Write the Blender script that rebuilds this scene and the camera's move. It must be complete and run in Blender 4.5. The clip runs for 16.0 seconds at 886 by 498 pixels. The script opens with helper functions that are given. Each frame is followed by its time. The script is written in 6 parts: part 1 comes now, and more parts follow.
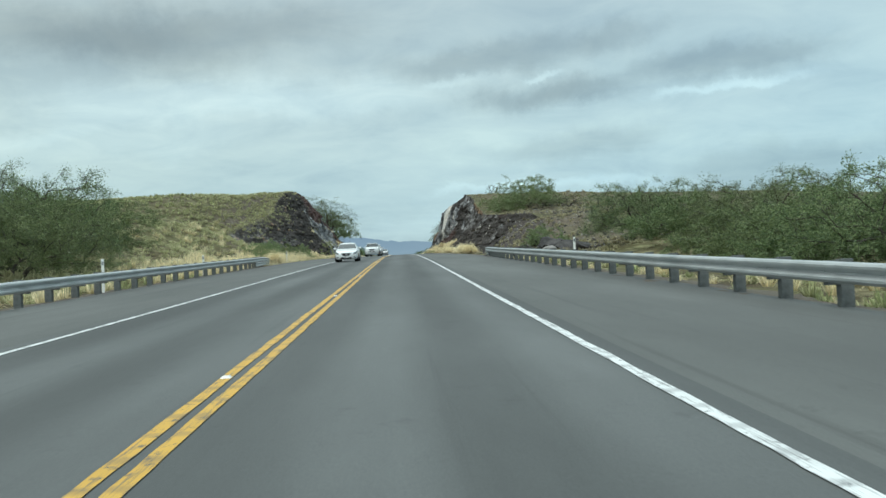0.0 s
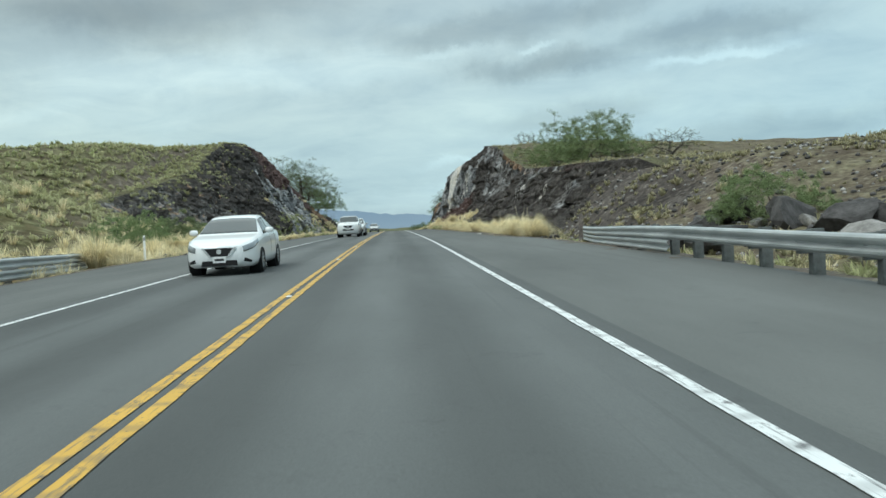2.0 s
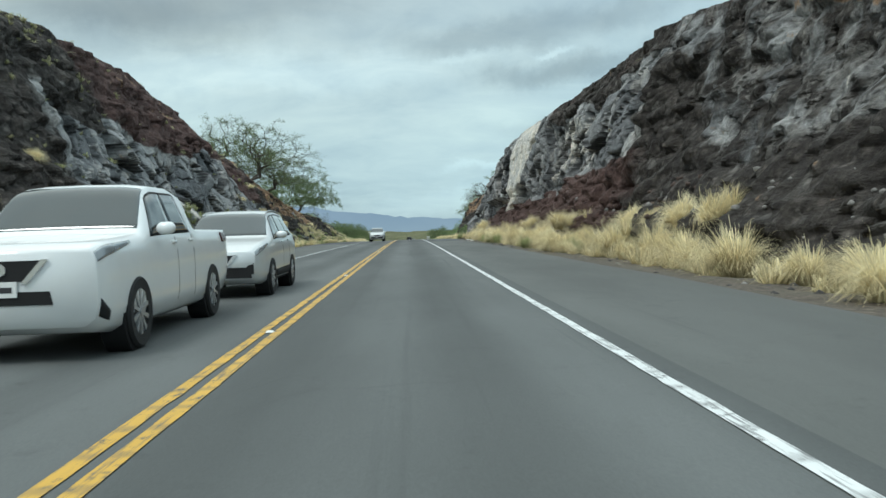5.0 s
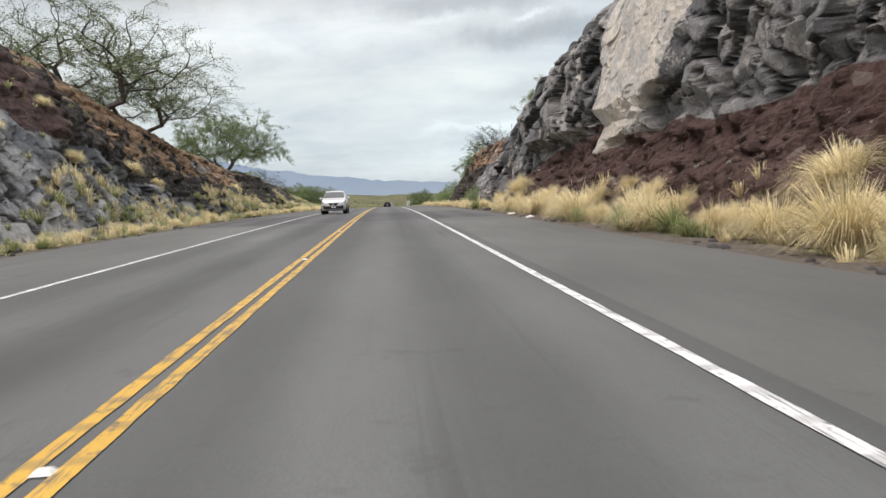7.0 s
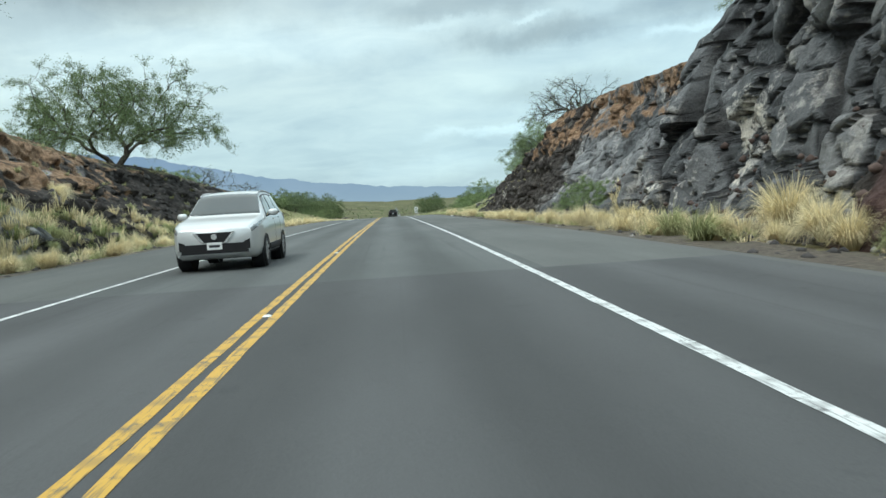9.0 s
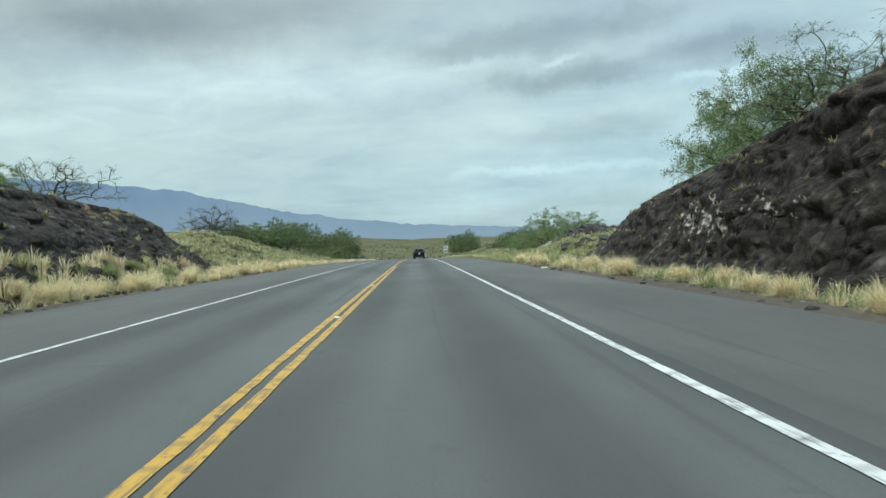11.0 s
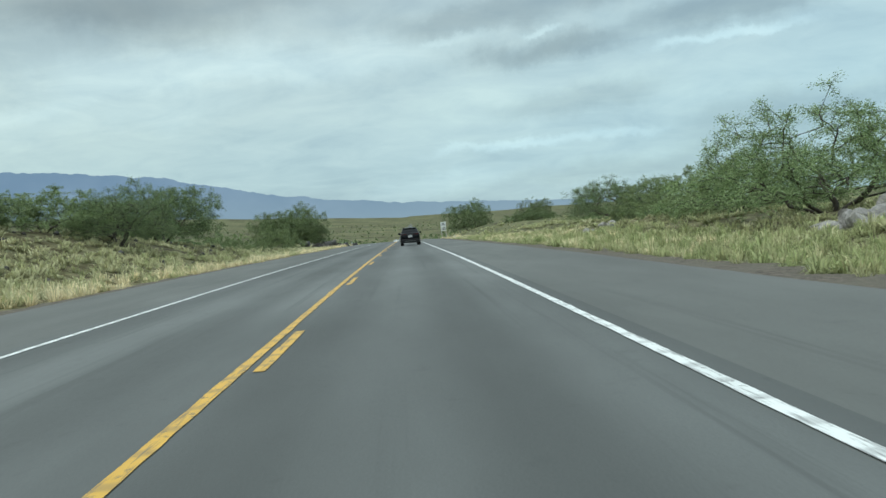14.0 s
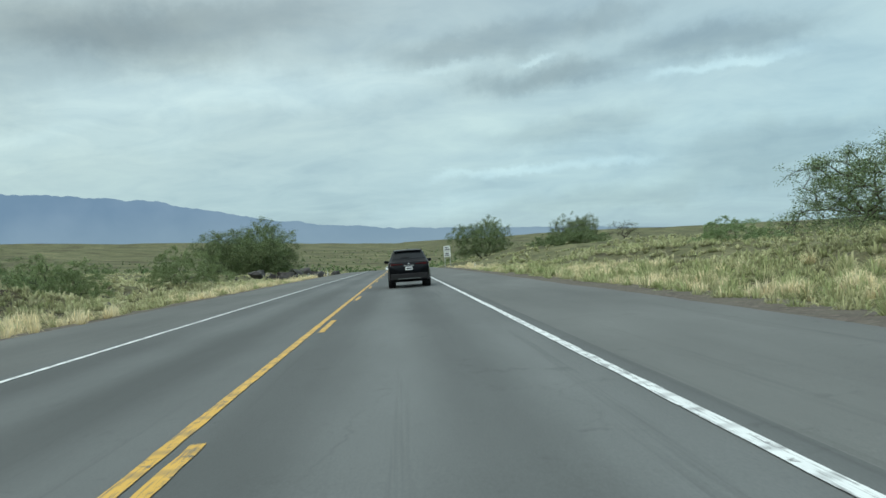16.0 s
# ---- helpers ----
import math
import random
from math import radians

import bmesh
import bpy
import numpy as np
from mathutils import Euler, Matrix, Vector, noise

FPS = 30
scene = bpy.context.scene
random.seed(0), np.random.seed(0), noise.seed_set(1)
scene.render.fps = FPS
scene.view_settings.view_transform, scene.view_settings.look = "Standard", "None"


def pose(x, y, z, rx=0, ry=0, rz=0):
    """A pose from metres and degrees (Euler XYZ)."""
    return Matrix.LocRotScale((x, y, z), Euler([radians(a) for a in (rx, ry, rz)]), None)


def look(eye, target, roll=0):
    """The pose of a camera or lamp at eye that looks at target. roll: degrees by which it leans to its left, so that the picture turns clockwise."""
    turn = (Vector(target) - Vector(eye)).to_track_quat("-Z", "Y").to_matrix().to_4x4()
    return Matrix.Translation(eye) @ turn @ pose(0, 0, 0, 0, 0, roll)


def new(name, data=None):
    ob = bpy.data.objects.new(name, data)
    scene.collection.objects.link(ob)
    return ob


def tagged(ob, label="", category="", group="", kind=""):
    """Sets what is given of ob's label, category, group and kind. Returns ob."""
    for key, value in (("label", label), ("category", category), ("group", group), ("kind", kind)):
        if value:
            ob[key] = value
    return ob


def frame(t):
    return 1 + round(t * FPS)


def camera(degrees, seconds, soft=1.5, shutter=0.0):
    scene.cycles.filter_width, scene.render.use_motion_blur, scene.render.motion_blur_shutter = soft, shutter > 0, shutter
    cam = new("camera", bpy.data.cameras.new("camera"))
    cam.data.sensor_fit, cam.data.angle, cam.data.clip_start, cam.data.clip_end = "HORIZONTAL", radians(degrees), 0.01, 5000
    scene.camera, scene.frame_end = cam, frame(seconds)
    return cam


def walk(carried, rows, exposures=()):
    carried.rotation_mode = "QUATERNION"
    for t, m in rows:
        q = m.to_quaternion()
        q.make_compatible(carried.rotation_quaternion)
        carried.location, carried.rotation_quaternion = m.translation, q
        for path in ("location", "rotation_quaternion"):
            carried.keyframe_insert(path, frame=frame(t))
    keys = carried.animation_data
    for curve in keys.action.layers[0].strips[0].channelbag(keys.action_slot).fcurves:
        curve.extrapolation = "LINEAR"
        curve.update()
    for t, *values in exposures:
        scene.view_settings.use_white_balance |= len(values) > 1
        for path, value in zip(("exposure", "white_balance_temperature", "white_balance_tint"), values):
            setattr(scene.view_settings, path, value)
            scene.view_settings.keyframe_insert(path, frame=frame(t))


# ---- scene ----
import itertools

# ---- camera and its way ----
cam = camera(56.02, 16.0, soft=1.5, shutter=0.05)

# seconds, x, y, z, yaw, pitch, lean to the right
ROWS = [
    (0.0, 1.59, 0.00, 1.20, -3.00, 1.06, 2.61),
    (0.5, 1.63, 10.86, 1.49, -3.51, 0.49, 2.84),
    (1.0, 1.65, 21.70, 1.79, -3.87, -0.30, 2.88),
    (1.5, 1.69, 32.51, 2.09, -3.85, -0.97, 2.98),
    (2.0, 1.73, 43.30, 2.38, -3.31, -0.84, 2.98),
    (2.5, 1.71, 54.06, 2.67, -2.70, -0.51, 2.81),
    (3.0, 1.75, 64.79, 2.94, -2.41, -0.23, 2.46),
    (3.5, 1.73, 75.50, 3.19, -2.27, -0.14, 2.23),
    (6.0, 1.67, 129.04, 4.17, -2.77, -1.65, 1.45),
    (6.5, 1.62, 139.77, 4.33, -3.34, -2.50, 1.52),
    (7.0, 1.58, 150.50, 4.50, -3.79, -3.11, 2.35),
    (7.5, 1.57, 161.25, 4.66, -4.11, -3.37, 2.99),
    (8.0, 1.52, 172.02, 4.81, -4.18, -3.29, 3.50),
    (8.5, 1.50, 182.83, 4.95, -3.85, -3.09, 3.59),
    (9.0, 1.45, 193.67, 5.08, -3.44, -2.77, 3.60),
    (11.5, 1.42, 247.98, 5.44, -1.70, 0.23, 2.13),
    (12.0, 1.47, 258.75, 5.47, -1.34, 0.05, 2.66),
    (12.5, 1.47, 269.50, 5.50, -1.30, -0.49, 3.45),
    (13.0, 1.51, 280.20, 5.52, -1.52, -1.19, 4.16),
    (13.5, 1.50, 290.84, 5.53, -2.06, -1.55, 4.66),
    (14.0, 1.53, 301.40, 5.53, -2.53, -1.64, 4.61),
    (14.5, 1.55, 311.86, 5.52, -2.77, -1.31, 4.38),
    (15.0, 1.57, 322.23, 5.49, -2.95, -0.77, 4.24),
    (15.5, 1.58, 332.51, 5.44, -3.07, -0.27, 4.07),
    (16.0, 1.60, 342.70, 5.37, -3.06, 0.14, 4.08),
]


def row(r):
    t, x, y, z, yaw, pitch, lean = r
    a, b = radians(yaw), radians(pitch)
    way = Vector((-math.sin(a) * math.cos(b), math.cos(a) * math.cos(b), math.sin(b)))
    return t, look(Vector((x, y, z)), Vector((x, y, z)) + way * 10, -lean)


walk(cam, [row(r) for r in ROWS],
     exposures=[(0.0, 0.0, 5960, 2), (5.6, 0.05, 5960, 3), (6.0, 0.12, 5980, 5), (6.5, 0.2, 6600, 17), (7.0, 0.3, 6760, 22),
                (8.0, 0.25, 6480, 16), (8.5, 0.28, 6180, 9), (9.2, 0.18, 5960, 3), (11.3, 0.0, 5960, 3), (13.0, 0.0, 5960, 2), (16.0, -0.06, 5960, 2)])

# ---- world: an overcast sky with broken cloud, and a soft sun ----
SUN_EL, SUN_ROT = radians(52), radians(215)
world = bpy.data.worlds.new("world")
scene.world = world
world.use_nodes = True
wn, wl = world.node_tree.nodes, world.node_tree.links
wn.clear()


def wnode(kind, **k):
    n = wn.new(kind)
    for key, v in k.items():
        n.inputs[key].default_value = v
    return n


def wmath(op, a, b=None):
    n = wn.new("ShaderNodeMath")
    n.operation = op
    for i, v in enumerate((a, b)):
        if v is None:
            continue
        if isinstance(v, (int, float)):
            n.inputs[i].default_value = v
        else:
            wl.new(v, n.inputs[i])
    return n.outputs[0]


def ramp_of(nodes, stops):
    n = nodes.new("ShaderNodeValToRGB")
    e = n.color_ramp.elements
    while len(e) < len(stops):
        e.new(0.5)
    for s, (p, c) in zip(e, stops):
        s.position = p
        s.color = (*c, 1) if len(c) == 3 else c
    return n


tc = wn.new("ShaderNodeTexCoord")
sep = wn.new("ShaderNodeSeparateXYZ")
wl.new(tc.outputs["Generated"], sep.inputs[0])
up = wmath("MAXIMUM", sep.outputs[2], 0.0)
den = wmath("ADD", up, 0.20)
comb = wn.new("ShaderNodeCombineXYZ")
wl.new(wmath("DIVIDE", sep.outputs[0], den), comb.inputs[0])
wl.new(wmath("DIVIDE", sep.outputs[1], den), comb.inputs[1])
comb.inputs[2].default_value = 3.7
mapw = wn.new("ShaderNodeMapping")
mapw.inputs["Scale"].default_value = (1.15, 1.3, 1.0)
mapw.inputs["Rotation"].default_value = (0, 0, radians(14))
wl.new(comb.outputs[0], mapw.inputs[0])
big = wnode("ShaderNodeTexNoise", Scale=0.85, Detail=7.0, Roughness=0.52, Distortion=0.35)
wl.new(mapw.outputs[0], big.inputs["Vector"])
fine = wnode("ShaderNodeTexNoise", Scale=3.1, Detail=9.0, Roughness=0.6, Distortion=0.5)
wl.new(mapw.outputs[0], fine.inputs["Vector"])
mixf = wmath("ADD", wmath("MULTIPLY", big.outputs["Fac"], 0.58), wmath("MULTIPLY", fine.outputs["Fac"], 0.42))
# brightness by height: blue-grey over the sea, paler above, bright overhead
band = ramp_of(wn, [(0.0, (0.37, 0.48, 0.535)), (0.06, (0.46, 0.58, 0.615)), (0.13, (0.54, 0.645, 0.64)), (0.20, (0.565, 0.655, 0.64)),
                    (0.30, (0.535, 0.605, 0.60)), (0.40, (0.58, 0.64, 0.635)), (0.60, (1.0, 1.07, 1.06)), (1.0, (1.55, 1.63, 1.62))])
wl.new(up, band.inputs[0])
puff = ramp_of(wn, [(0.36, (0.80, 0.83, 0.87)), (0.45, (0.925, 0.94, 0.955)), (0.51, (1.0, 1.0, 1.0)), (0.565, (1.06, 1.055, 1.035)), (0.63, (1.15, 1.13, 1.09))])
wl.new(mixf, puff.inputs[0])
# the larger clouds: bearing, height, half-width, half-depth in degrees, and how much paler or darker they are
CLOUDS = [(-12.4, 15.3, 10.1, 1.87, -0.30),
         (-22.0, 15.7, 7.8, 1.75, -0.25),
         (11.1, 11.4, 4.3, 0.93, -0.38),
         (6.7, 13.8, 7.4, 1.17, -0.27),
         (22.4, 12.5, 6.2, 1.01, -0.28),
         (13.2, 7.9, 5.1, 0.93, -0.18),
         (25.0, 5.5, 7.4, 1.32, -0.20),
         (-17.8, 8.7, 10.1, 1.5, 0.12),
         (16.1, 14.5, 3.5, 0.97, -0.22),
         (19.1, 3.3, 11.7, 1.01, -0.15),
         (-15.1, 11.2, 8.9, 1.48, 0.25),
         (-3.2, 11.5, 7.0, 1.32, 0.18),
         (22.3, 10.8, 4.3, 0.35, 0.25),
         (8.5, 5.2, 5.8, 0.31, 0.21),
         (5.0, 12.4, 2.3, 0.35, 0.15),
         (9.9, 12.6, 1.4, 0.19, 0.22),
         (-24.4, 8.9, 5.4, 0.54, 0.10),
         (2.1, 2.8, 5.8, 0.86, 0.10),
         (14.5, 5.3, 2.3, 0.27, 0.15)]
warp = wnode("ShaderNodeTexNoise", Scale=9.0, Detail=6.0, Roughness=0.62)
wl.new(tc.outputs["Generated"], warp.inputs["Vector"])
wsep = wn.new("ShaderNodeSeparateColor")
wl.new(warp.outputs["Color"], wsep.inputs[0])
bearing = wmath("ADD", wmath("MULTIPLY", wmath("ARCTAN2", sep.outputs[0], sep.outputs[1]), 57.2958), wmath("MULTIPLY", wmath("SUBTRACT", wsep.outputs[0], 0.5), 11.0))
height = wmath("ADD", wmath("MULTIPLY", wmath("ARCSINE", sep.outputs[2]), 57.2958), wmath("MULTIPLY", wmath("SUBTRACT", wsep.outputs[1], 0.5), 4.2))
lay = 1.0
for az_, el_, wa, we, gain in CLOUDS:
    u_ = wmath("DIVIDE", wmath("SUBTRACT", bearing, az_), wa)
    v_ = wmath("DIVIDE", wmath("SUBTRACT", wmath("SUBTRACT", height, el_), wmath("MULTIPLY", wmath("SUBTRACT", bearing, az_), 0.07)), we)
    q_ = wmath("ADD", wmath("MULTIPLY", u_, u_), wmath("MULTIPLY", v_, v_))
    lay = wmath("ADD", wmath("MULTIPLY", wmath("POWER", 2.71828, wmath("MULTIPLY", wmath("POWER", q_, 1.5), -1.0)), gain), lay)
mixc = wn.new("ShaderNodeMix")
mixc.data_type, mixc.blend_type = "RGBA", "MULTIPLY"
mixc.inputs["Factor"].default_value = 1.0
wl.new(band.outputs[0], mixc.inputs["A"])
wl.new(puff.outputs[0], mixc.inputs["B"])
mixd = wn.new("ShaderNodeMix")
mixd.data_type, mixd.blend_type = "RGBA", "MULTIPLY"
mixd.inputs["Factor"].default_value = 1.0
wl.new(mixc.outputs["Result"], mixd.inputs["A"])
wl.new(lay, mixd.inputs["B"])
hue = ramp_of(wn, [(0.30, (1.045, 1.0, 0.925)), (0.48, (1.02, 1.0, 0.965)), (0.66, (0.955, 1.0, 1.01))])
wl.new(wmath("ADD", wmath("DIVIDE", bearing, 180.0), 0.5), hue.inputs[0])
mixc = wn.new("ShaderNodeMix")
mixc.data_type, mixc.blend_type = "RGBA", "MULTIPLY"
mixc.inputs["Factor"].default_value = 1.0
wl.new(mixd.outputs["Result"], mixc.inputs["A"])
wl.new(hue.outputs[0], mixc.inputs["B"])
bg_cloud = wn.new("ShaderNodeBackground")
bg_cloud.inputs["Strength"].default_value = 0.93
wl.new(mixc.outputs["Result"], bg_cloud.inputs["Color"])
sky = wn.new("ShaderNodeTexSky")
sky.sky_type, sky.sun_disc, sky.sun_elevation, sky.sun_rotation = "NISHITA", False, SUN_EL, SUN_ROT
bg_sky = wn.new("ShaderNodeBackground")
bg_sky.inputs["Strength"].default_value = 0.02
wl.new(sky.outputs[0], bg_sky.inputs["Color"])
addw = wn.new("ShaderNodeAddShader")
wl.new(bg_cloud.outputs[0], addw.inputs[0])
wl.new(bg_sky.outputs[0], addw.inputs[1])
outw = wn.new("ShaderNodeOutputWorld")
wl.new(addw.outputs[0], outw.inputs[0])

sun_data = bpy.data.lights.new("sun", "SUN")
sun_data.energy, sun_data.angle, sun_data.color = 1.3, radians(14), (1.0, 0.96, 0.9)
sun = new("sun", sun_data)
sun.matrix_world = look((0, 0, 60), Vector((0, 0, 60)) - Vector(
    (math.sin(SUN_ROT) * math.cos(SUN_EL), math.cos(SUN_ROT) * math.cos(SUN_EL), math.sin(SUN_EL))))


# ---- materials ----
class Mat:
    """A node material under construction."""

    def __init__(self, name, rough=0.8, metal=0.0, spec=0.5):
        self.m = bpy.data.materials.new(name)
        self.m.use_nodes = True
        self.n, self.l = self.m.node_tree.nodes, self.m.node_tree.links
        self.b = self.n["Principled BSDF"]
        self.b.inputs["Roughness"].default_value = rough
        self.b.inputs["Metallic"].default_value = metal
        self.b.inputs["Specular IOR Level"].default_value = spec
        self.co = self.n.new("ShaderNodeTexCoord").outputs["Object"]

    def at(self, scale=(1, 1, 1), world=False):
        mp = self.n.new("ShaderNodeMapping")
        mp.inputs["Scale"].default_value = scale
        if world:
            self.l.new(self.n.new("ShaderNodeNewGeometry").outputs["Position"], mp.inputs[0])
        else:
            self.l.new(self.co, mp.inputs[0])
        return mp.outputs[0]

    def noise(self, scale, detail=5.0, rough=0.55, vec=None, dist=0.0):
        t = self.n.new("ShaderNodeTexNoise")
        for key, v in (("Scale", scale), ("Detail", detail), ("Roughness", rough), ("Distortion", dist)):
            t.inputs[key].default_value = v
        self.l.new(vec if vec is not None else self.co, t.inputs["Vector"])
        return t.outputs["Fac"]

    def voro(self, scale, feature="F1", vec=None, out="Distance"):
        t = self.n.new("ShaderNodeTexVoronoi")
        t.feature = feature
        t.inputs["Scale"].default_value = scale
        self.l.new(vec if vec is not None else self.co, t.inputs["Vector"])
        return t.outputs[out]

    def ramp(self, fac, *stops):
        r = ramp_of(self.n, stops)
        self.l.new(fac, r.inputs[0])
        return r.outputs[0]

    def mix(self, fac, a, b, blend="MIX"):
        x = self.n.new("ShaderNodeMix")
        x.data_type, x.blend_type = "RGBA", blend
        for key, v in (("Factor", fac), ("A", a), ("B", b)):
            if isinstance(v, (int, float)):
                x.inputs[key].default_value = v
            elif isinstance(v, tuple):
                x.inputs[key].default_value = (*v, 1)
            else:
                self.l.new(v, x.inputs[key])
        return x.outputs["Result"]

    def math(self, op, a, b):
        x = self.n.new("ShaderNodeMath")
        x.operation = op
        for i, v in enumerate((a, b)):
            if isinstance(v, (int, float)):
                x.inputs[i].default_value = v
            else:
                self.l.new(v, x.inputs[i])
        return x.outputs[0]

    def axis(self, i, world=True):
        s = self.n.new("ShaderNodeSeparateXYZ")
        self.l.new(self.n.new("ShaderNodeNewGeometry").outputs["Position"] if world else self.co, s.inputs[0])
        return s.outputs[i]

    def rand(self):
        return self.n.new("ShaderNodeObjectInfo").outputs["Random"]

    def island(self):
        return self.n.new("ShaderNodeNewGeometry").outputs["Random Per Island"]

    def attr(self, name):
        a = self.n.new("ShaderNodeAttribute")
        a.attribute_name = name
        return a.outputs["Fac"]

    def color(self, c):
        if isinstance(c, tuple):
            self.b.inputs["Base Color"].default_value = (*c, 1)
        else:
            self.l.new(c, self.b.inputs["Base Color"])
        return self

    def rough(self, r):
        self.l.new(r, self.b.inputs["Roughness"])
        return self

    def bump(self, h, strength=0.4, dist=0.02):
        x = self.n.new("ShaderNodeBump")
        x.inputs["Strength"].default_value, x.inputs["Distance"].default_value = strength, dist
        self.l.new(h, x.inputs["Height"])
        self.l.new(x.outputs[0], self.b.inputs["Normal"])
        return self


def asphalt(name, base, track=True):
    m = Mat(name, 0.82, spec=0.35)
    p = m.at(world=True)
    grit = m.noise(60, 3, 0.7, p)
    blot = m.noise(0.35, 6, 0.6, m.at((1, 0.25, 1), True))
    stain = m.noise(0.09, 5, 0.6, m.at((3.0, 0.3, 1), True))
    lo, hi = tuple(c * 0.74 for c in base), tuple(c * 1.22 for c in base)
    c = m.ramp(blot, (0.3, lo), (0.7, hi))
    c = m.mix(m.ramp(stain, (0.42, (0, 0, 0)), (0.68, (0.55,) * 3)), c, tuple(v * 0.62 for v in base))
    spots = m.noise(2.3, 6, 0.7, p)
    c = m.mix(m.ramp(spots, (0.60, (0, 0, 0)), (0.70, (0.5,) * 3)), c, tuple(v * 0.6 for v in base))
    if track:
        # tyres polish two paths a lane; oil drips darken between them
        wave = m.math("SINE", m.math("MULTIPLY", m.math("SUBTRACT", m.axis(0), 0.9), 2 * math.pi / 1.8), 0.0)
        worn = m.ramp(m.math("ADD", m.math("MULTIPLY", wave, 0.5), 0.5), (0.1, (0.80,) * 3), (0.9, (1.1,) * 3))
        c = m.mix(1.0, c, worn, "MULTIPLY")
    c = m.mix(0.5, c, m.ramp(grit, (0.25, (0.55,) * 3), (0.8, (1.35,) * 3)), "MULTIPLY")
    # hairline cracks and long dark drag marks
    warp_ = m.noise(0.8, 4, 0.6, p)
    mp = m.n.new("ShaderNodeVectorMath")
    mp.operation = "MULTIPLY_ADD"
    m.l.new(warp_, mp.inputs[0])
    mp.inputs[1].default_value = (0.9, 0.9, 0.0)
    m.l.new(m.at((1, 0.45, 1), True), mp.inputs[2])
    crack = m.voro(0.33, "DISTANCE_TO_EDGE", mp.outputs[0])
    gate = m.ramp(m.noise(0.11, 4, 0.6, p), (0.58, (0, 0, 0)), (0.68, (0.3,) * 3))
    c = m.mix(m.math("MULTIPLY", m.ramp(crack, (0.0, (1, 1, 1)), (0.006, (0, 0, 0))), gate), c, tuple(v * 0.3 for v in base))
    drag = m.noise(1.0, 5, 0.65, m.at((4.5, 0.05, 1), True))
    c = m.mix(m.ramp(drag, (0.58, (0, 0, 0)), (0.72, (0.6,) * 3)), c, tuple(v * 0.55 for v in base))
    m.color(c).bump(grit, 0.35, 0.006)
    return m.m


M_ROAD = asphalt("asphalt_lane", (0.115, 0.122, 0.120))
M_SHOULDER = asphalt("asphalt_shoulder", (0.122, 0.127, 0.121), False)
M_PATCH = asphalt("asphalt_fresh", (0.090, 0.092, 0.094))


def line_paint(name, col, ground, rumble):
    m = Mat(name, 0.6)
    p = m.at(world=True)
    wear = m.noise(9, 6, 0.7, p)
    dirt = m.noise(1.3, 5, 0.6, p)
    c = m.mix(m.ramp(dirt, (0.3, (0, 0, 0)), (0.8, (0.45,) * 3)), col, tuple(v * 0.6 for v in col))
    c = m.mix(m.ramp(wear, (0.36, (1, 1, 1)), (0.43, (0, 0, 0))), c, ground)
    scuff = m.noise(1.0, 6, 0.7, m.at((34, 1.6, 1), True))
    c = m.mix(m.ramp(scuff, (0.52, (0, 0, 0)), (0.63, (0.85,) * 3)), c, ground)
    groove = m.math("SINE", m.math("MULTIPLY", m.math("ADD", m.axis(1), m.math("MULTIPLY", dirt, 0.25)), 2 * math.pi / 0.62), 0.0)
    c = m.mix(m.ramp(groove, (0.55, (0, 0, 0)), (0.95, (rumble,) * 3)), c, ground)
    m.color(c).bump(wear, 0.2, 0.003)
    return m.m


M_YELLOW = line_paint("yellow_paint", (0.62, 0.37, 0.05), (0.11, 0.10, 0.08), 0.4)
M_WHITE = line_paint("white_paint", (0.74, 0.76, 0.75), (0.14, 0.14, 0.14), 0.35)


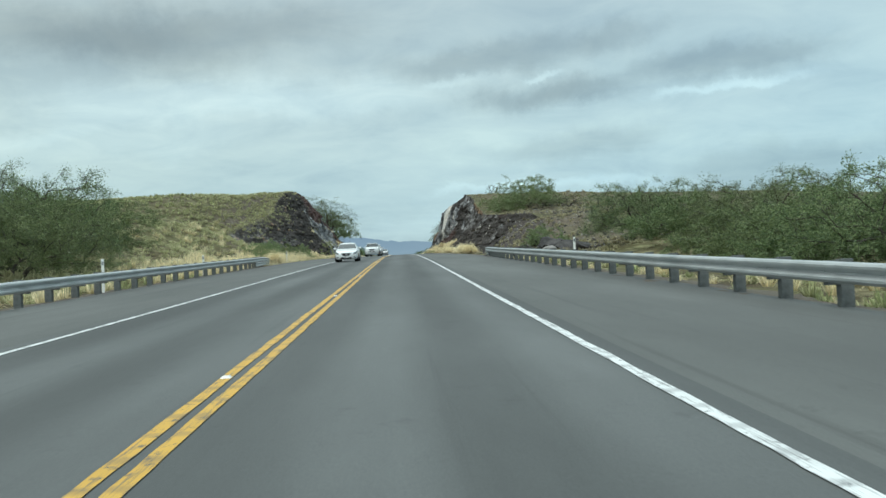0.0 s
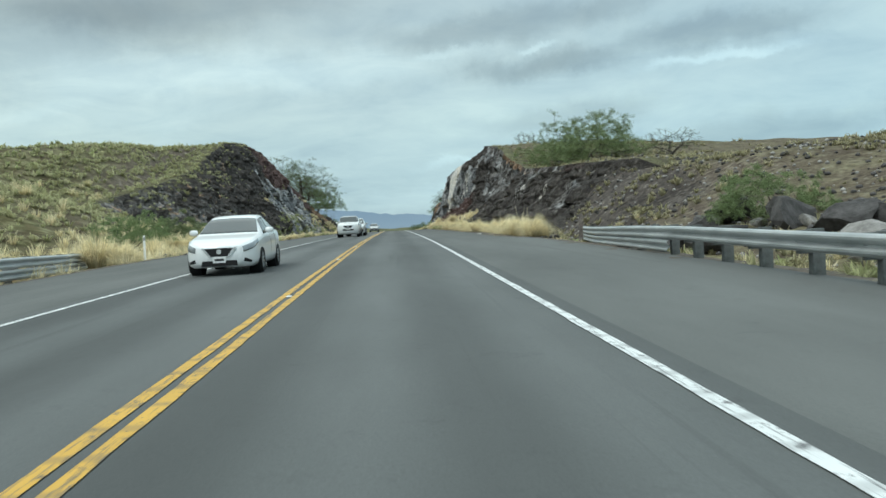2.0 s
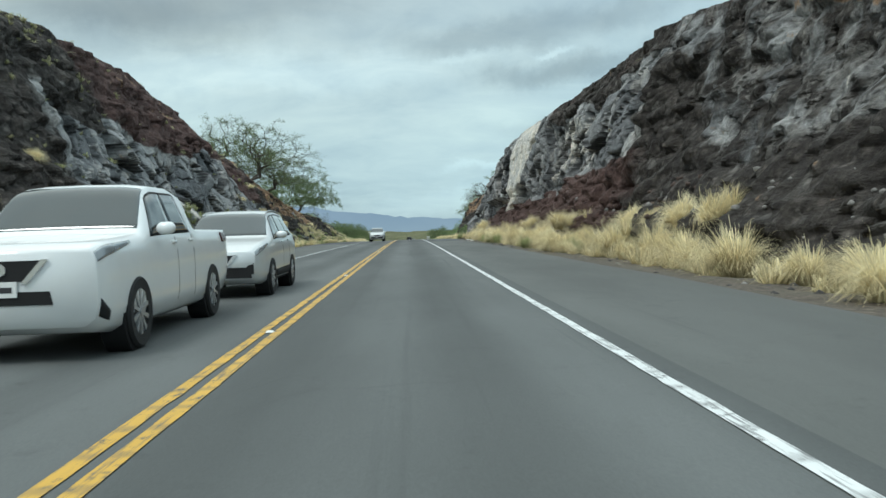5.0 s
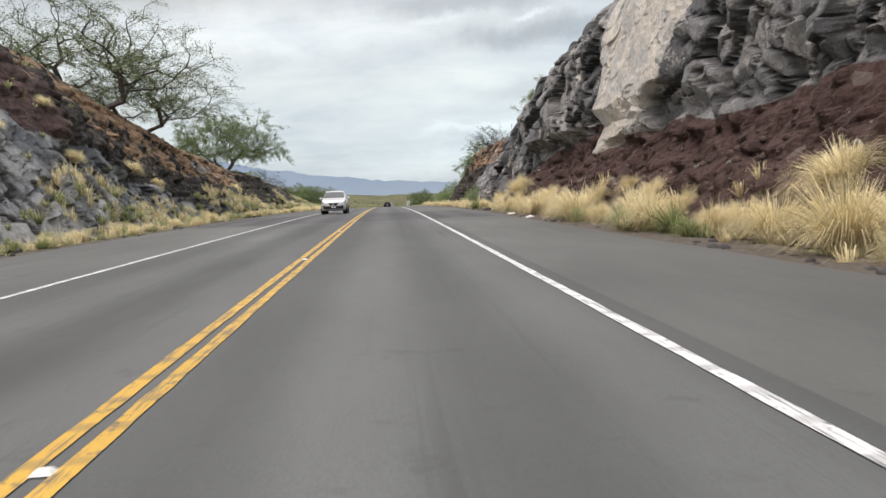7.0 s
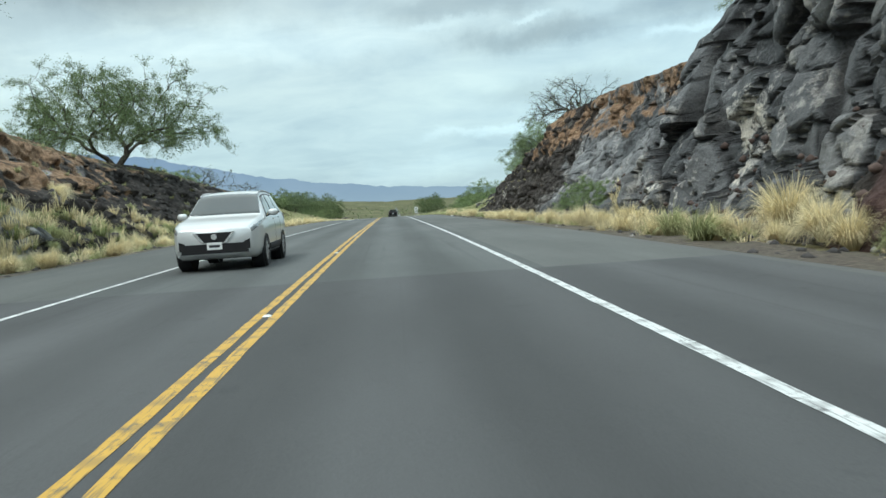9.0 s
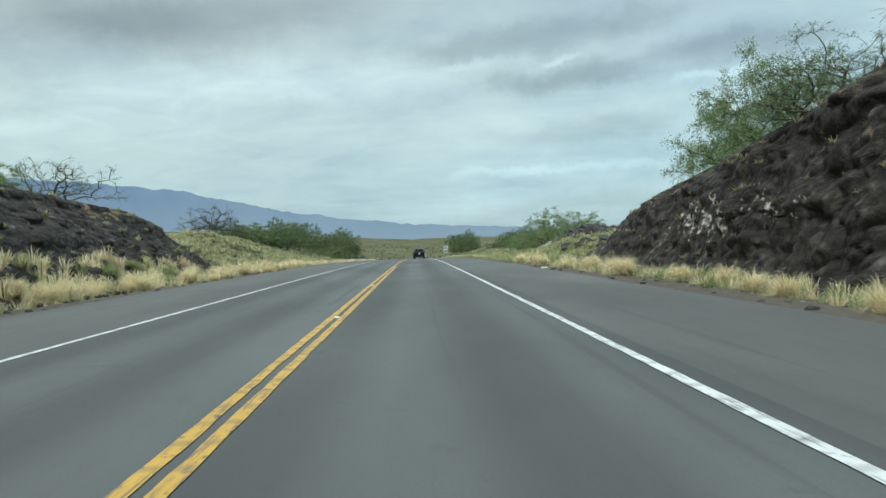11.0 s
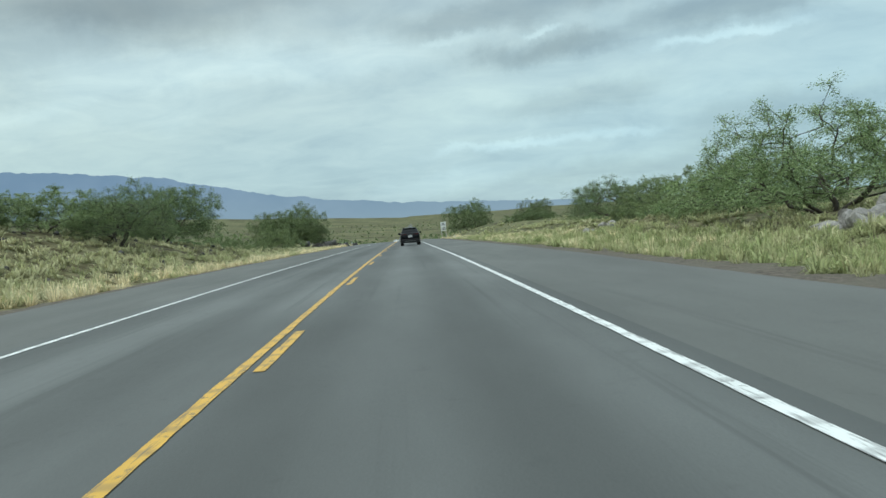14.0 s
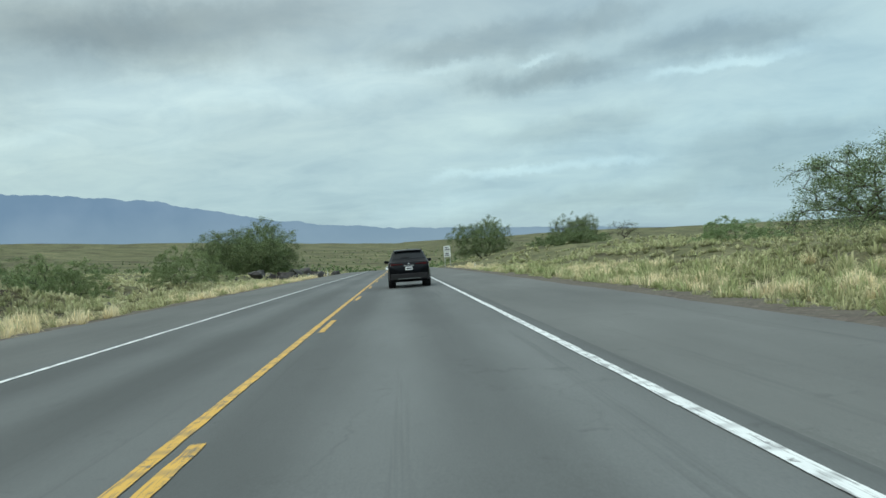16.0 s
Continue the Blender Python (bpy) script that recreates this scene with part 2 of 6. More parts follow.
def ground_mat():
    m = Mat("dry_grassland", 1.0, spec=0.08)
    p = m.at(world=True)
    y = m.axis(1)
    big, mid, fine_ = m.noise(0.05, 5, 0.55, p), m.noise(0.42, 6, 0.6, p), m.noise(3.5, 5, 0.65, p)
    grass = m.ramp(mid, (0.30, (0.060, 0.047, 0.034)), (0.43, (0.105, 0.092, 0.053)), (0.52, (0.135, 0.132, 0.066)), (0.62, (0.20, 0.19, 0.105)), (0.75, (0.115, 0.13, 0.056)))
    # tussocks: pale or green crowns, with dark soil and painted shade between them
    tus, own = m.voro(1.25, "F1", p), m.voro(1.25, "F1", p, "Color")
    grass = m.mix(m.ramp(own, (0.35, (0, 0, 0)), (0.75, (0.6,) * 3)), grass, (0.24, 0.22, 0.13))
    grass = m.mix(1.0, grass, m.ramp(m.math("ADD", tus, m.math("MULTIPLY", m.math("SUBTRACT", fine_, 0.5), 0.7)), (0.18, (1.2,) * 3), (0.42, (0.9,) * 3), (0.66, (0.58, 0.54, 0.50))), "MULTIPLY")
    rock = m.ramp(fine_, (0.3, (0.045, 0.038, 0.035)), (0.6, (0.10, 0.085, 0.075)), (0.8, (0.17, 0.155, 0.14)))
    c = m.mix(m.ramp(m.math("ADD", m.math("MULTIPLY", big, 0.45), m.math("MULTIPLY", fine_, 0.55)), (0.53, (0, 0, 0)), (0.61, (0.9,) * 3)), grass, rock)
    # steep ground is bare stony earth
    slope = m.n.new("ShaderNodeSeparateXYZ")
    m.l.new(m.n.new("ShaderNodeNewGeometry").outputs["True Normal"], slope.inputs[0])
    bare = m.ramp(m.math("SUBTRACT", m.math("ADD", slope.outputs[2], m.math("MULTIPLY", fine_, 0.3)), m.math("MULTIPLY", m.attr("stony"), 0.27)), (0.76, (1, 1, 1)), (0.96, (0, 0, 0)))
    earth = m.ramp(fine_, (0.3, (0.05, 0.040, 0.033)), (0.46, (0.105, 0.085, 0.067)), (0.57, (0.17, 0.145, 0.112)), (0.70, (0.34, 0.31, 0.26)))
    c = m.mix(bare, c, earth)
    dark_ = m.ramp(m.math("ADD", m.math("MULTIPLY", fine_, 0.7), m.math("MULTIPLY", mid, 0.3)), (0.36, (0.026, 0.023, 0.021)), (0.48, (0.065, 0.056, 0.050)), (0.58, (0.12, 0.105, 0.092)), (0.68, (0.34, 0.32, 0.29)))
    c = m.mix(m.ramp(m.math("ADD", m.attr("clinker"), m.math("MULTIPLY", m.math("SUBTRACT", mid, 0.5), 0.9)), (0.35, (0, 0, 0)), (0.6, (1, 1, 1))), c, dark_)
    # old lava field far ahead
    patchy = m.noise(0.022, 6, 0.62, p)
    lava = m.ramp(patchy, (0.40, (0.028, 0.026, 0.026)), (0.54, (0.045, 0.040, 0.036)), (0.62, (0.075, 0.078, 0.045)), (0.72, (0.13, 0.14, 0.075)))
    far = m.ramp(m.math("ADD", m.math("DIVIDE", y, 1000.0), m.math("MULTIPLY", big, 0.3)), (1.20, (0, 0, 0)), (1.42, (1, 1, 1)))
    lush = m.ramp(m.math("ADD", m.math("DIVIDE", y, 1000.0), m.math("MULTIPLY", big, 0.2)), (0.42, (0, 0, 0)), (0.52, (0.7,) * 3))
    c = m.mix(lush, c, m.ramp(m.math("ADD", m.math("MULTIPLY", patchy, 0.6), m.math("MULTIPLY", mid, 0.4)), (0.40, (0.050, 0.047, 0.034)), (0.50, (0.11, 0.12, 0.062)), (0.60, (0.19, 0.19, 0.105))))
    c = m.mix(far, c, lava)
    m.color(c).bump(m.math("SUBTRACT", m.math("MULTIPLY", fine_, 0.6), m.math("MULTIPLY", tus, 0.9)), 0.9, 0.16)
    return m.m


M_GROUND = ground_mat()


def verge_mat():
    m = Mat("gravel_verge", 0.95, spec=0.2)
    p = m.at(world=True)
    a, b = m.noise(7, 6, 0.7, p), m.noise(0.8, 5, 0.6, p)
    c = m.ramp(a, (0.3, (0.055, 0.048, 0.042)), (0.55, (0.13, 0.11, 0.09)), (0.8, (0.27, 0.24, 0.2)))
    c = m.mix(m.ramp(b, (0.45, (0, 0, 0)), (0.65, (0.7,) * 3)), c, (0.13, 0.12, 0.095))
    m.color(c).bump(a, 0.9, 0.05)
    return m.m


M_VERGE = verge_mat()


def rock_mat(name):
    """Blasted lava: blocks of basalt with tones of their own, dark joints, clinker rubble, red scoria and pale crusts."""
    m = Mat(name, 0.92, spec=0.2)
    p = m.at(world=True)
    big, mid, fine_ = m.noise(0.16, 5, 0.6, p, 0.6), m.noise(0.75, 6, 0.62, p, 0.4), m.noise(4.5, 7, 0.68, p)
    grain = m.noise(13, 4, 0.7, p)
    layer, hard, tone = m.attr("layer"), m.attr("hard"), m.attr("tone")
    shade = m.math("ADD", m.math("MULTIPLY", tone, 0.45), m.math("ADD", m.math("MULTIPLY", mid, 0.35), m.math("MULTIPLY", fine_, 0.2)))
    basalt = m.ramp(shade, (0.25, (0.072, 0.076, 0.080)), (0.40, (0.135, 0.14, 0.146)), (0.54, (0.215, 0.22, 0.226)), (0.70, (0.36, 0.362, 0.36)))
    # clinker: dark lumps with a few pale stones in it
    lump = m.voro(2.6, "F1", p, "Color")
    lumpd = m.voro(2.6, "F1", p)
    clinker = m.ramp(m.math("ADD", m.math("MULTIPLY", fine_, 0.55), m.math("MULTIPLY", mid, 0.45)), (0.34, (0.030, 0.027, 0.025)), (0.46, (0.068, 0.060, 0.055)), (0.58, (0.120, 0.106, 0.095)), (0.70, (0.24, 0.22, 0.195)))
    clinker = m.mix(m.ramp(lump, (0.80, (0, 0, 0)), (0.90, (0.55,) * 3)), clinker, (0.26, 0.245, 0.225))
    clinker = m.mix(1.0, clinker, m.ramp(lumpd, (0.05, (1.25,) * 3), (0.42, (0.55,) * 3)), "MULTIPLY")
    scoria = m.ramp(m.math("ADD", m.math("MULTIPLY", fine_, 0.6), m.math("MULTIPLY", mid, 0.4)), (0.34, (0.034, 0.023, 0.022)), (0.48, (0.080, 0.051, 0.046)), (0.60, (0.125, 0.082, 0.073)), (0.74, (0.22, 0.17, 0.15)))
    scoria = m.mix(m.ramp(lump, (0.88, (0, 0, 0)), (0.93, (0.5,) * 3)), scoria, (0.24, 0.21, 0.19))
    loose = m.mix(m.ramp(m.math("ADD", m.attr("red"), m.math("MULTIPLY", m.math("SUBTRACT", big, 0.5), 1.0)), (0.38, (0, 0, 0)), (0.58, (1, 1, 1))), clinker, scoria)
    c = m.mix(m.ramp(m.math("ADD", hard, m.math("MULTIPLY", m.math("SUBTRACT", mid, 0.5), 0.7)), (0.42, (0, 0, 0)), (0.54, (1, 1, 1))), loose, basalt)
    # pale mineral crust on exposed faces
    crust = m.noise(0.5, 5, 0.6, m.at((1.2, 1, 0.6), True), 1.3)
    pf = m.math("ADD", m.math("MULTIPLY", crust, 0.6), m.math("ADD", m.math("MULTIPLY", fine_, 0.28), m.math("MULTIPLY", tone, 0.12)))
    c = m.mix(m.math("MULTIPLY", m.ramp(pf, (0.545, (0, 0, 0)), (0.585, (0.9,) * 3)), m.ramp(hard, (0.35, (0, 0, 0)), (0.6, (1, 1, 1)))), c, m.ramp(fine_, (0.3, (0.24, 0.235, 0.23)), (0.7, (0.54, 0.52, 0.49))))
    # rusty weathered earth
    rusty = m.ramp(m.math("ADD", m.math("MULTIPLY", fine_, 0.6), m.math("MULTIPLY", mid, 0.4)), (0.33, (0.06, 0.042, 0.031)), (0.45, (0.19, 0.122, 0.078)), (0.56, (0.34, 0.22, 0.135)), (0.70, (0.46, 0.35, 0.24)))
    c = m.mix(m.ramp(m.math("ADD", m.attr("rust"), m.math("MULTIPLY", m.math("SUBTRACT", mid, 0.5), 2.6)), (0.44, (0, 0, 0)), (0.62, (0.95,) * 3)), c, rusty)
    vein = m.math("ADD", m.attr("pale"), m.math("ADD", m.math("MULTIPLY", m.math("SUBTRACT", mid, 0.5), 0.9), m.math("MULTIPLY", m.math("SUBTRACT", fine_, 0.5), 0.9)))
    cream = m.mix(m.ramp(mid, (0.42, (0, 0, 0)), (0.58, (1, 1, 1))), m.ramp(fine_, (0.3, (0.40, 0.40, 0.39)), (0.7, (0.66, 0.65, 0.62))), m.ramp(fine_, (0.3, (0.52, 0.48, 0.41)), (0.5, (0.72, 0.67, 0.58)), (0.68, (0.84, 0.80, 0.72))))
    c = m.mix(m.ramp(vein, (0.40, (0, 0, 0)), (0.52, (0.92,) * 3)), c, cream)
    # open joints between the blocks
    c = m.mix(m.ramp(m.attr("joint"), (0.25, (0, 0, 0)), (0.8, (0.8,) * 3)), c, (0.016, 0.015, 0.015))
    # turf on the flat of the rim
    slope = m.n.new("ShaderNodeSeparateXYZ")
    m.l.new(m.n.new("ShaderNodeNewGeometry").outputs["True Normal"], slope.inputs[0])
    turf = m.ramp(mid, (0.35, (0.06, 0.048, 0.032)), (0.5, (0.115, 0.11, 0.058)), (0.7, (0.17, 0.165, 0.085)))
    c = m.mix(m.ramp(m.math("ADD", m.math("MULTIPLY", slope.outputs[2], 0.5), m.math("MULTIPLY", layer, 0.6)), (0.98, (0, 0, 0)), (1.06, (1, 1, 1))), c, turf)
    c = m.mix(0.6, c, m.ramp(grain, (0.28, (0.6,) * 3), (0.75, (1.4,) * 3)), "MULTIPLY")
    m.color(c).bump(m.math("ADD", m.math("MULTIPLY", grain, 0.25), m.math("ADD", m.math("MULTIPLY", mid, 0.5), m.math("MULTIPLY", fine_, 0.9))), 1.0, 0.18)
    return m.m


M_ROCK = rock_mat("cut_rock")


def stone_mat(name, dark, light):
    m = Mat(name, 0.88, spec=0.3)
    a, b = m.noise(2.2, 6, 0.62), m.noise(11, 5, 0.65)
    tone = m.mix(m.rand(), m.ramp(a, (0.3, dark), (0.7, light)), m.ramp(a, (0.3, tuple(v * 0.6 for v in dark)), (0.7, tuple(v * 0.7 for v in light))))
    c = m.mix(0.5, tone, m.ramp(b, (0.3, (0.6,) * 3), (0.75, (1.35,) * 3)), "MULTIPLY")
    m.color(c).bump(b, 0.7, 0.05)
    return m.m


M_STONE = stone_mat("lava_stone", (0.040, 0.037, 0.036), (0.135, 0.128, 0.125))
M_STONE_PALE = stone_mat("pale_stone", (0.20, 0.19, 0.18), (0.50, 0.48, 0.45))
M_SCORIA = stone_mat("scoria_stone", (0.075, 0.05, 0.043), (0.21, 0.15, 0.13))


def sheer(m, c, share):
    """Lets part of the light through a leaf or a blade."""
    t = m.n.new("ShaderNodeBsdfTranslucent")
    m.l.new(c, t.inputs[0])
    x = m.n.new("ShaderNodeMixShader")
    x.inputs[0].default_value = share
    m.l.new(m.b.outputs[0], x.inputs[1])
    m.l.new(t.outputs[0], x.inputs[2])
    m.l.new(x.outputs[0], m.n["Material Output"].inputs[0])


def blade_mat(name, root, tip, other):
    m = Mat(name, 0.8, spec=0.2)
    # roots darkened in the colour to give the shade between tufts
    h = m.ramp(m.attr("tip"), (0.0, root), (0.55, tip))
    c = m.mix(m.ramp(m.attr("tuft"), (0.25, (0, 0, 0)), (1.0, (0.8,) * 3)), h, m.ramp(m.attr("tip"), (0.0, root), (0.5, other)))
    c = m.mix(m.ramp(m.rand(), (0.0, (0, 0, 0)), (1.0, (0.5,) * 3)), c, other)
    c = m.mix(0.75, c, m.ramp(m.island(), (0.0, (0.62,) * 3), (1.0, (1.3,) * 3)), "MULTIPLY")
    m.color(c)
    sheer(m, c, 0.35)
    return m.m


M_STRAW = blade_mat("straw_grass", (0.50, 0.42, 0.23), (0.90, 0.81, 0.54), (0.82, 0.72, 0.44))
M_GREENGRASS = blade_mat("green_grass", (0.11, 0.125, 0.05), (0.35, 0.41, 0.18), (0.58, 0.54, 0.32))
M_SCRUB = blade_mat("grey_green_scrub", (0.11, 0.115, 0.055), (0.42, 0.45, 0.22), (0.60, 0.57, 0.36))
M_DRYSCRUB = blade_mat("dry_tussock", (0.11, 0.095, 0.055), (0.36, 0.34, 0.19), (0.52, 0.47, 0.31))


def leaf_mat(name, a, b, c_):
    m = Mat(name, 0.6, spec=0.3)
    c = m.ramp(m.island(), (0.0, a), (0.5, b), (1.0, c_))
    c = m.mix(m.ramp(m.rand(), (0, (0, 0, 0)), (1, (0.35,) * 3)), c, (0.16, 0.15, 0.07))
    m.color(c)
    sheer(m, c, 0.3)
    return m.m


M_LEAF = leaf_mat("kiawe_leaf", (0.10, 0.16, 0.06), (0.205, 0.295, 0.12), (0.37, 0.46, 0.22))
M_LEAF_DARK = leaf_mat("shrub_leaf", (0.065, 0.105, 0.045), (0.145, 0.205, 0.085), (0.28, 0.35, 0.16))


def bark_mat():
    m = Mat("bark", 0.9, spec=0.2)
    a = m.noise(9, 5, 0.65, m.at((1, 1, 0.3)))
    m.color(m.ramp(a, (0.3, (0.03, 0.026, 0.022)), (0.7, (0.12, 0.105, 0.09)))).bump(a, 0.6, 0.02)
    return m.m


M_BARK = bark_mat()


def plain_mat(name, col, rough=0.5, metal=0.0, spec=0.5, vary=0.12, scale=4.0, coat=0.0):
    m = Mat(name, rough, metal, spec)
    a = m.noise(scale, 5, 0.6)
    m.color(m.ramp(a, (0.3, tuple(c * (1 - vary) for c in col)), (0.7, tuple(min(1, c * (1 + vary)) for c in col))))
    m.b.inputs["Coat Weight"].default_value = coat
    m.b.inputs["Coat Roughness"].default_value = 0.06
    return m.m


def steel_mat():
    m = Mat("galvanised_steel", 0.5, 0.75, 0.5)
    a, b = m.noise(3, 6, 0.6, m.at((1, 0.3, 1), True)), m.noise(30, 3, 0.6, m.at(world=True))
    c = m.ramp(a, (0.3, (0.36, 0.38, 0.38)), (0.7, (0.56, 0.58, 0.58)))
    c = m.mix(m.ramp(b, (0.62, (0, 0, 0)), (0.72, (0.5,) * 3)), c, (0.2, 0.15, 0.11))
    m.color(c)
    m.rough(m.ramp(a, (0.3, (0.4,) * 3), (0.7, (0.62,) * 3)))
    return m.m


M_STEEL = steel_mat()
M_POST = plain_mat("weathered_timber", (0.115, 0.125, 0.122), 0.9, vary=0.35, scale=9)
M_MARK = plain_mat("white_plastic", (0.78, 0.79, 0.76), 0.55, vary=0.08)
M_BLACKPAINT = plain_mat("black_car_paint", (0.004, 0.005, 0.007), 0.35, spec=0.12, coat=0.06)
M_WHITEPAINT = plain_mat("white_car_paint", (0.76, 0.78, 0.78), 0.3, vary=0.02, coat=0.8)
M_SILVERPAINT = plain_mat("silver_car_paint", (0.62, 0.64, 0.64), 0.35, 0.3, vary=0.03, coat=0.8)
M_CLADDING = plain_mat("grey_plastic", (0.014, 0.014, 0.015), 0.75, spec=0.3, vary=0.2)
M_CARGLASS = plain_mat("tinted_glass", (0.016, 0.030, 0.034), 0.05, spec=0.5, vary=0.1, coat=0.7)
M_DARKGLASS = plain_mat("dark_rear_glass", (0.008, 0.010, 0.012), 0.2, spec=0.15, vary=0.1, coat=0.08)
M_TYRE = plain_mat("tyre_rubber", (0.015, 0.015, 0.015), 0.85, vary=0.3)
M_RIM = plain_mat("alloy_rim", (0.36, 0.37, 0.38), 0.35, 0.5, vary=0.08)
M_CHROME = plain_mat("chrome", (0.78, 0.79, 0.80), 0.2, 0.7, vary=0.02)
M_REDLENS = plain_mat("red_lens", (0.05, 0.003, 0.004), 0.25, spec=0.3, vary=0.1, coat=0.2)
M_CLEARLENS = plain_mat("clear_lens", (0.34, 0.36, 0.37), 0.15, 0.5, vary=0.1, coat=1.0)
M_PLATE = plain_mat("plate_white", (0.7, 0.71, 0.7), 0.5, vary=0.05)
M_INK = plain_mat("dark_ink", (0.03, 0.03, 0.035), 0.6, vary=0.05)
M_SIGN = plain_mat("sign_white", (0.72, 0.74, 0.73), 0.45, vary=0.05)
M_LITTER = plain_mat("white_litter", (0.72, 0.71, 0.67), 0.6, vary=0.2)


def mountain_mat():
    m = bpy.data.materials.new("hazy_mountain_glow")
    m.use_nodes = True
    n, l = m.node_tree.nodes, m.node_tree.links
    n.clear()
    g = n.new("ShaderNodeNewGeometry")
    mp = n.new("ShaderNodeMapping")
    mp.inputs["Scale"].default_value = (1, 1, 0.25)
    l.new(g.outputs["Position"], mp.inputs[0])
    t = n.new("ShaderNodeTexNoise")
    t.inputs["Scale"].default_value, t.inputs["Detail"].default_value = 0.004, 6.0
    l.new(mp.outputs[0], t.inputs["Vector"])
    # the blue of distance is put into a colour that glows by itself
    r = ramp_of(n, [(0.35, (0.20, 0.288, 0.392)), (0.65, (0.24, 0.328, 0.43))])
    l.new(t.outputs["Fac"], r.inputs[0])
    # painted haze: the colour pales towards the foot of the slope
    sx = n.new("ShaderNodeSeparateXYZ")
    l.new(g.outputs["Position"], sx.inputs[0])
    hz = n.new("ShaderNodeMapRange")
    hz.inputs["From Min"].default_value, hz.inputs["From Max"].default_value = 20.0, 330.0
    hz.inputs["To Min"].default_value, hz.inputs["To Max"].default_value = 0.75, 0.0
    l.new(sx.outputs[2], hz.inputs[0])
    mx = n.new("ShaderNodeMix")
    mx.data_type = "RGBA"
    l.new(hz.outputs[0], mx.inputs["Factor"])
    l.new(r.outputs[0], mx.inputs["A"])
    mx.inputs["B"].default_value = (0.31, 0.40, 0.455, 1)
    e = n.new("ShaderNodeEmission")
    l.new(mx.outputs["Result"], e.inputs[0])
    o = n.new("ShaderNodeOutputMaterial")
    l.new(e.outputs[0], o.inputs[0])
    return m


M_MOUNTAIN = mountain_mat()

# ---- shape of the land ----
GRADE_Y = [-400, 0, 32, 65, 108, 150, 194, 237, 280, 312, 343, 480, 560, 640, 760, 860, 960, 1300, 2400, 2700, 4700]
GRADE_P = [2.6, 2.64, 2.82, 2.48, 1.64, 1.52, 1.19, 0.32, 0.18, -0.21, -0.75, -1.2, -2.4, -3.0, -1.8, 0, 1.5, 2.3, 3.0, 0, 0]
_ys = np.arange(-400, 4701, 2.0)
_g = np.interp(_ys, GRADE_Y, GRADE_P) / 100
_zs = np.concatenate([[0], np.cumsum((_g[1:] + _g[:-1]) / 2 * 2.0)])
_zs -= np.interp(0, _ys, _zs)


def road_z(y):
    return np.interp(y, _ys, _zs)


def road_x(y):
    """The road is straight as far as the dip; beyond, it swings gently to and fro."""
    t = np.clip((np.asarray(y, float) - 430) / 1100, 0, 2)
    return 15.0 * t * t - 7.0 * np.sin(np.clip(t, 0, 0.5) * 2 * math.pi) * np.clip(t * 4, 0, 1)


def hash3(i, j, k, s=0):
    n = (i * 374761393 + j * 668265263 + k * 1274126177 + s * 974711) & 0x7FFFFFFF
    n = ((n ^ (n >> 13)) * 1103515245) & 0x7FFFFFFF
    n = ((n ^ (n >> 15)) * 12345677) & 0x7FFFFFFF
    return (n ^ (n >> 12)) % 100003 / 100003.0


def vnoise(x, y, z, s=0):
    """Smooth value noise, -1 to 1."""
    x, y, z = np.broadcast_arrays(np.asarray(x, float), np.asarray(y, float), np.asarray(z, float))
    i, j, k = (np.floor(v).astype(np.int64) for v in (x, y, z))
    u, v, w = (a - b for a, b in ((x, i), (y, j), (z, k)))
    u, v, w = (a * a * (3 - 2 * a) for a in (u, v, w))
    out = 0
    for a in (0, 1):
        for b in (0, 1):
            for c in (0, 1):
                out = out + hash3(i + a, j + b, k + c, s) * (u if a else 1 - u) * (v if b else 1 - v) * (w if c else 1 - w)
    return out * 2 - 1


def blocks(x, y, z, s=0, tilt=1.0):
    """Blocks with tilted faces: each cell of a Voronoi pattern has a height, a slope and a tone of its own. Also the nearness of a joint."""
    i, j, k = (np.floor(v).astype(np.int64) for v in (x, y, z))
    best, second = np.full(np.shape(x), 9.0), np.full(np.shape(x), 9.0)
    val, own = np.zeros(np.shape(x)), np.zeros(np.shape(x))
    for a in (-1, 0, 1):
        for b in (-1, 0, 1):
            for c in (-1, 0, 1):
                ci, cj, ck = i + a, j + b, k + c
                px, py, pz = ci + hash3(ci, cj, ck, s + 1), cj + hash3(ci, cj, ck, s + 2), ck + hash3(ci, cj, ck, s + 3)
                d = (x - px) ** 2 + (y - py) ** 2 + (z - pz) ** 2
                h4 = hash3(ci, cj, ck, s + 4)
                h = h4 - 0.5 + tilt * ((x - px) * (hash3(ci, cj, ck, s + 5) - 0.5) + (y - py) * (hash3(ci, cj, ck, s + 6) - 0.5))
                near = d < best
                second = np.where(near, best, np.minimum(second, d))
                best = np.where(near, d, best)
                val = np.where(near, h, val)
                own = np.where(near, hash3(ci, cj, ck, s + 7), own)
    return val, np.sqrt(second) - np.sqrt(best), own


def smooth(a):
    a = np.clip(a, 0, 1)
    return a * a * (3 - 2 * a)


# height of the hill that the road cuts through, along the road, on each side
LEFT_Y = [-60, 0, 30, 55, 80, 105, 125, 140, 150, 165, 175, 185, 195, 207, 222, 240, 262, 285, 300, 320, 340, 365, 390, 430, 520]
LEFT_H = [0.3, 0.8, 2.2, 4.6, 6.6, 8.2, 9.8, 11.2, 12.1, 12.2, 11.0, 9.6, 8.9, 7.6, 6.3, 5.3, 4.9, 4.0, 2.6, 3.4, 4.0, 3.0, 1.2, 0.8, 0.8]
LEFT_W = [(-60, 30), (60, 30), (105, 24), (128, 14), (140, 6), (155, 3.2), (280, 3.2), (300, 6), (330, 13), (420, 12)]
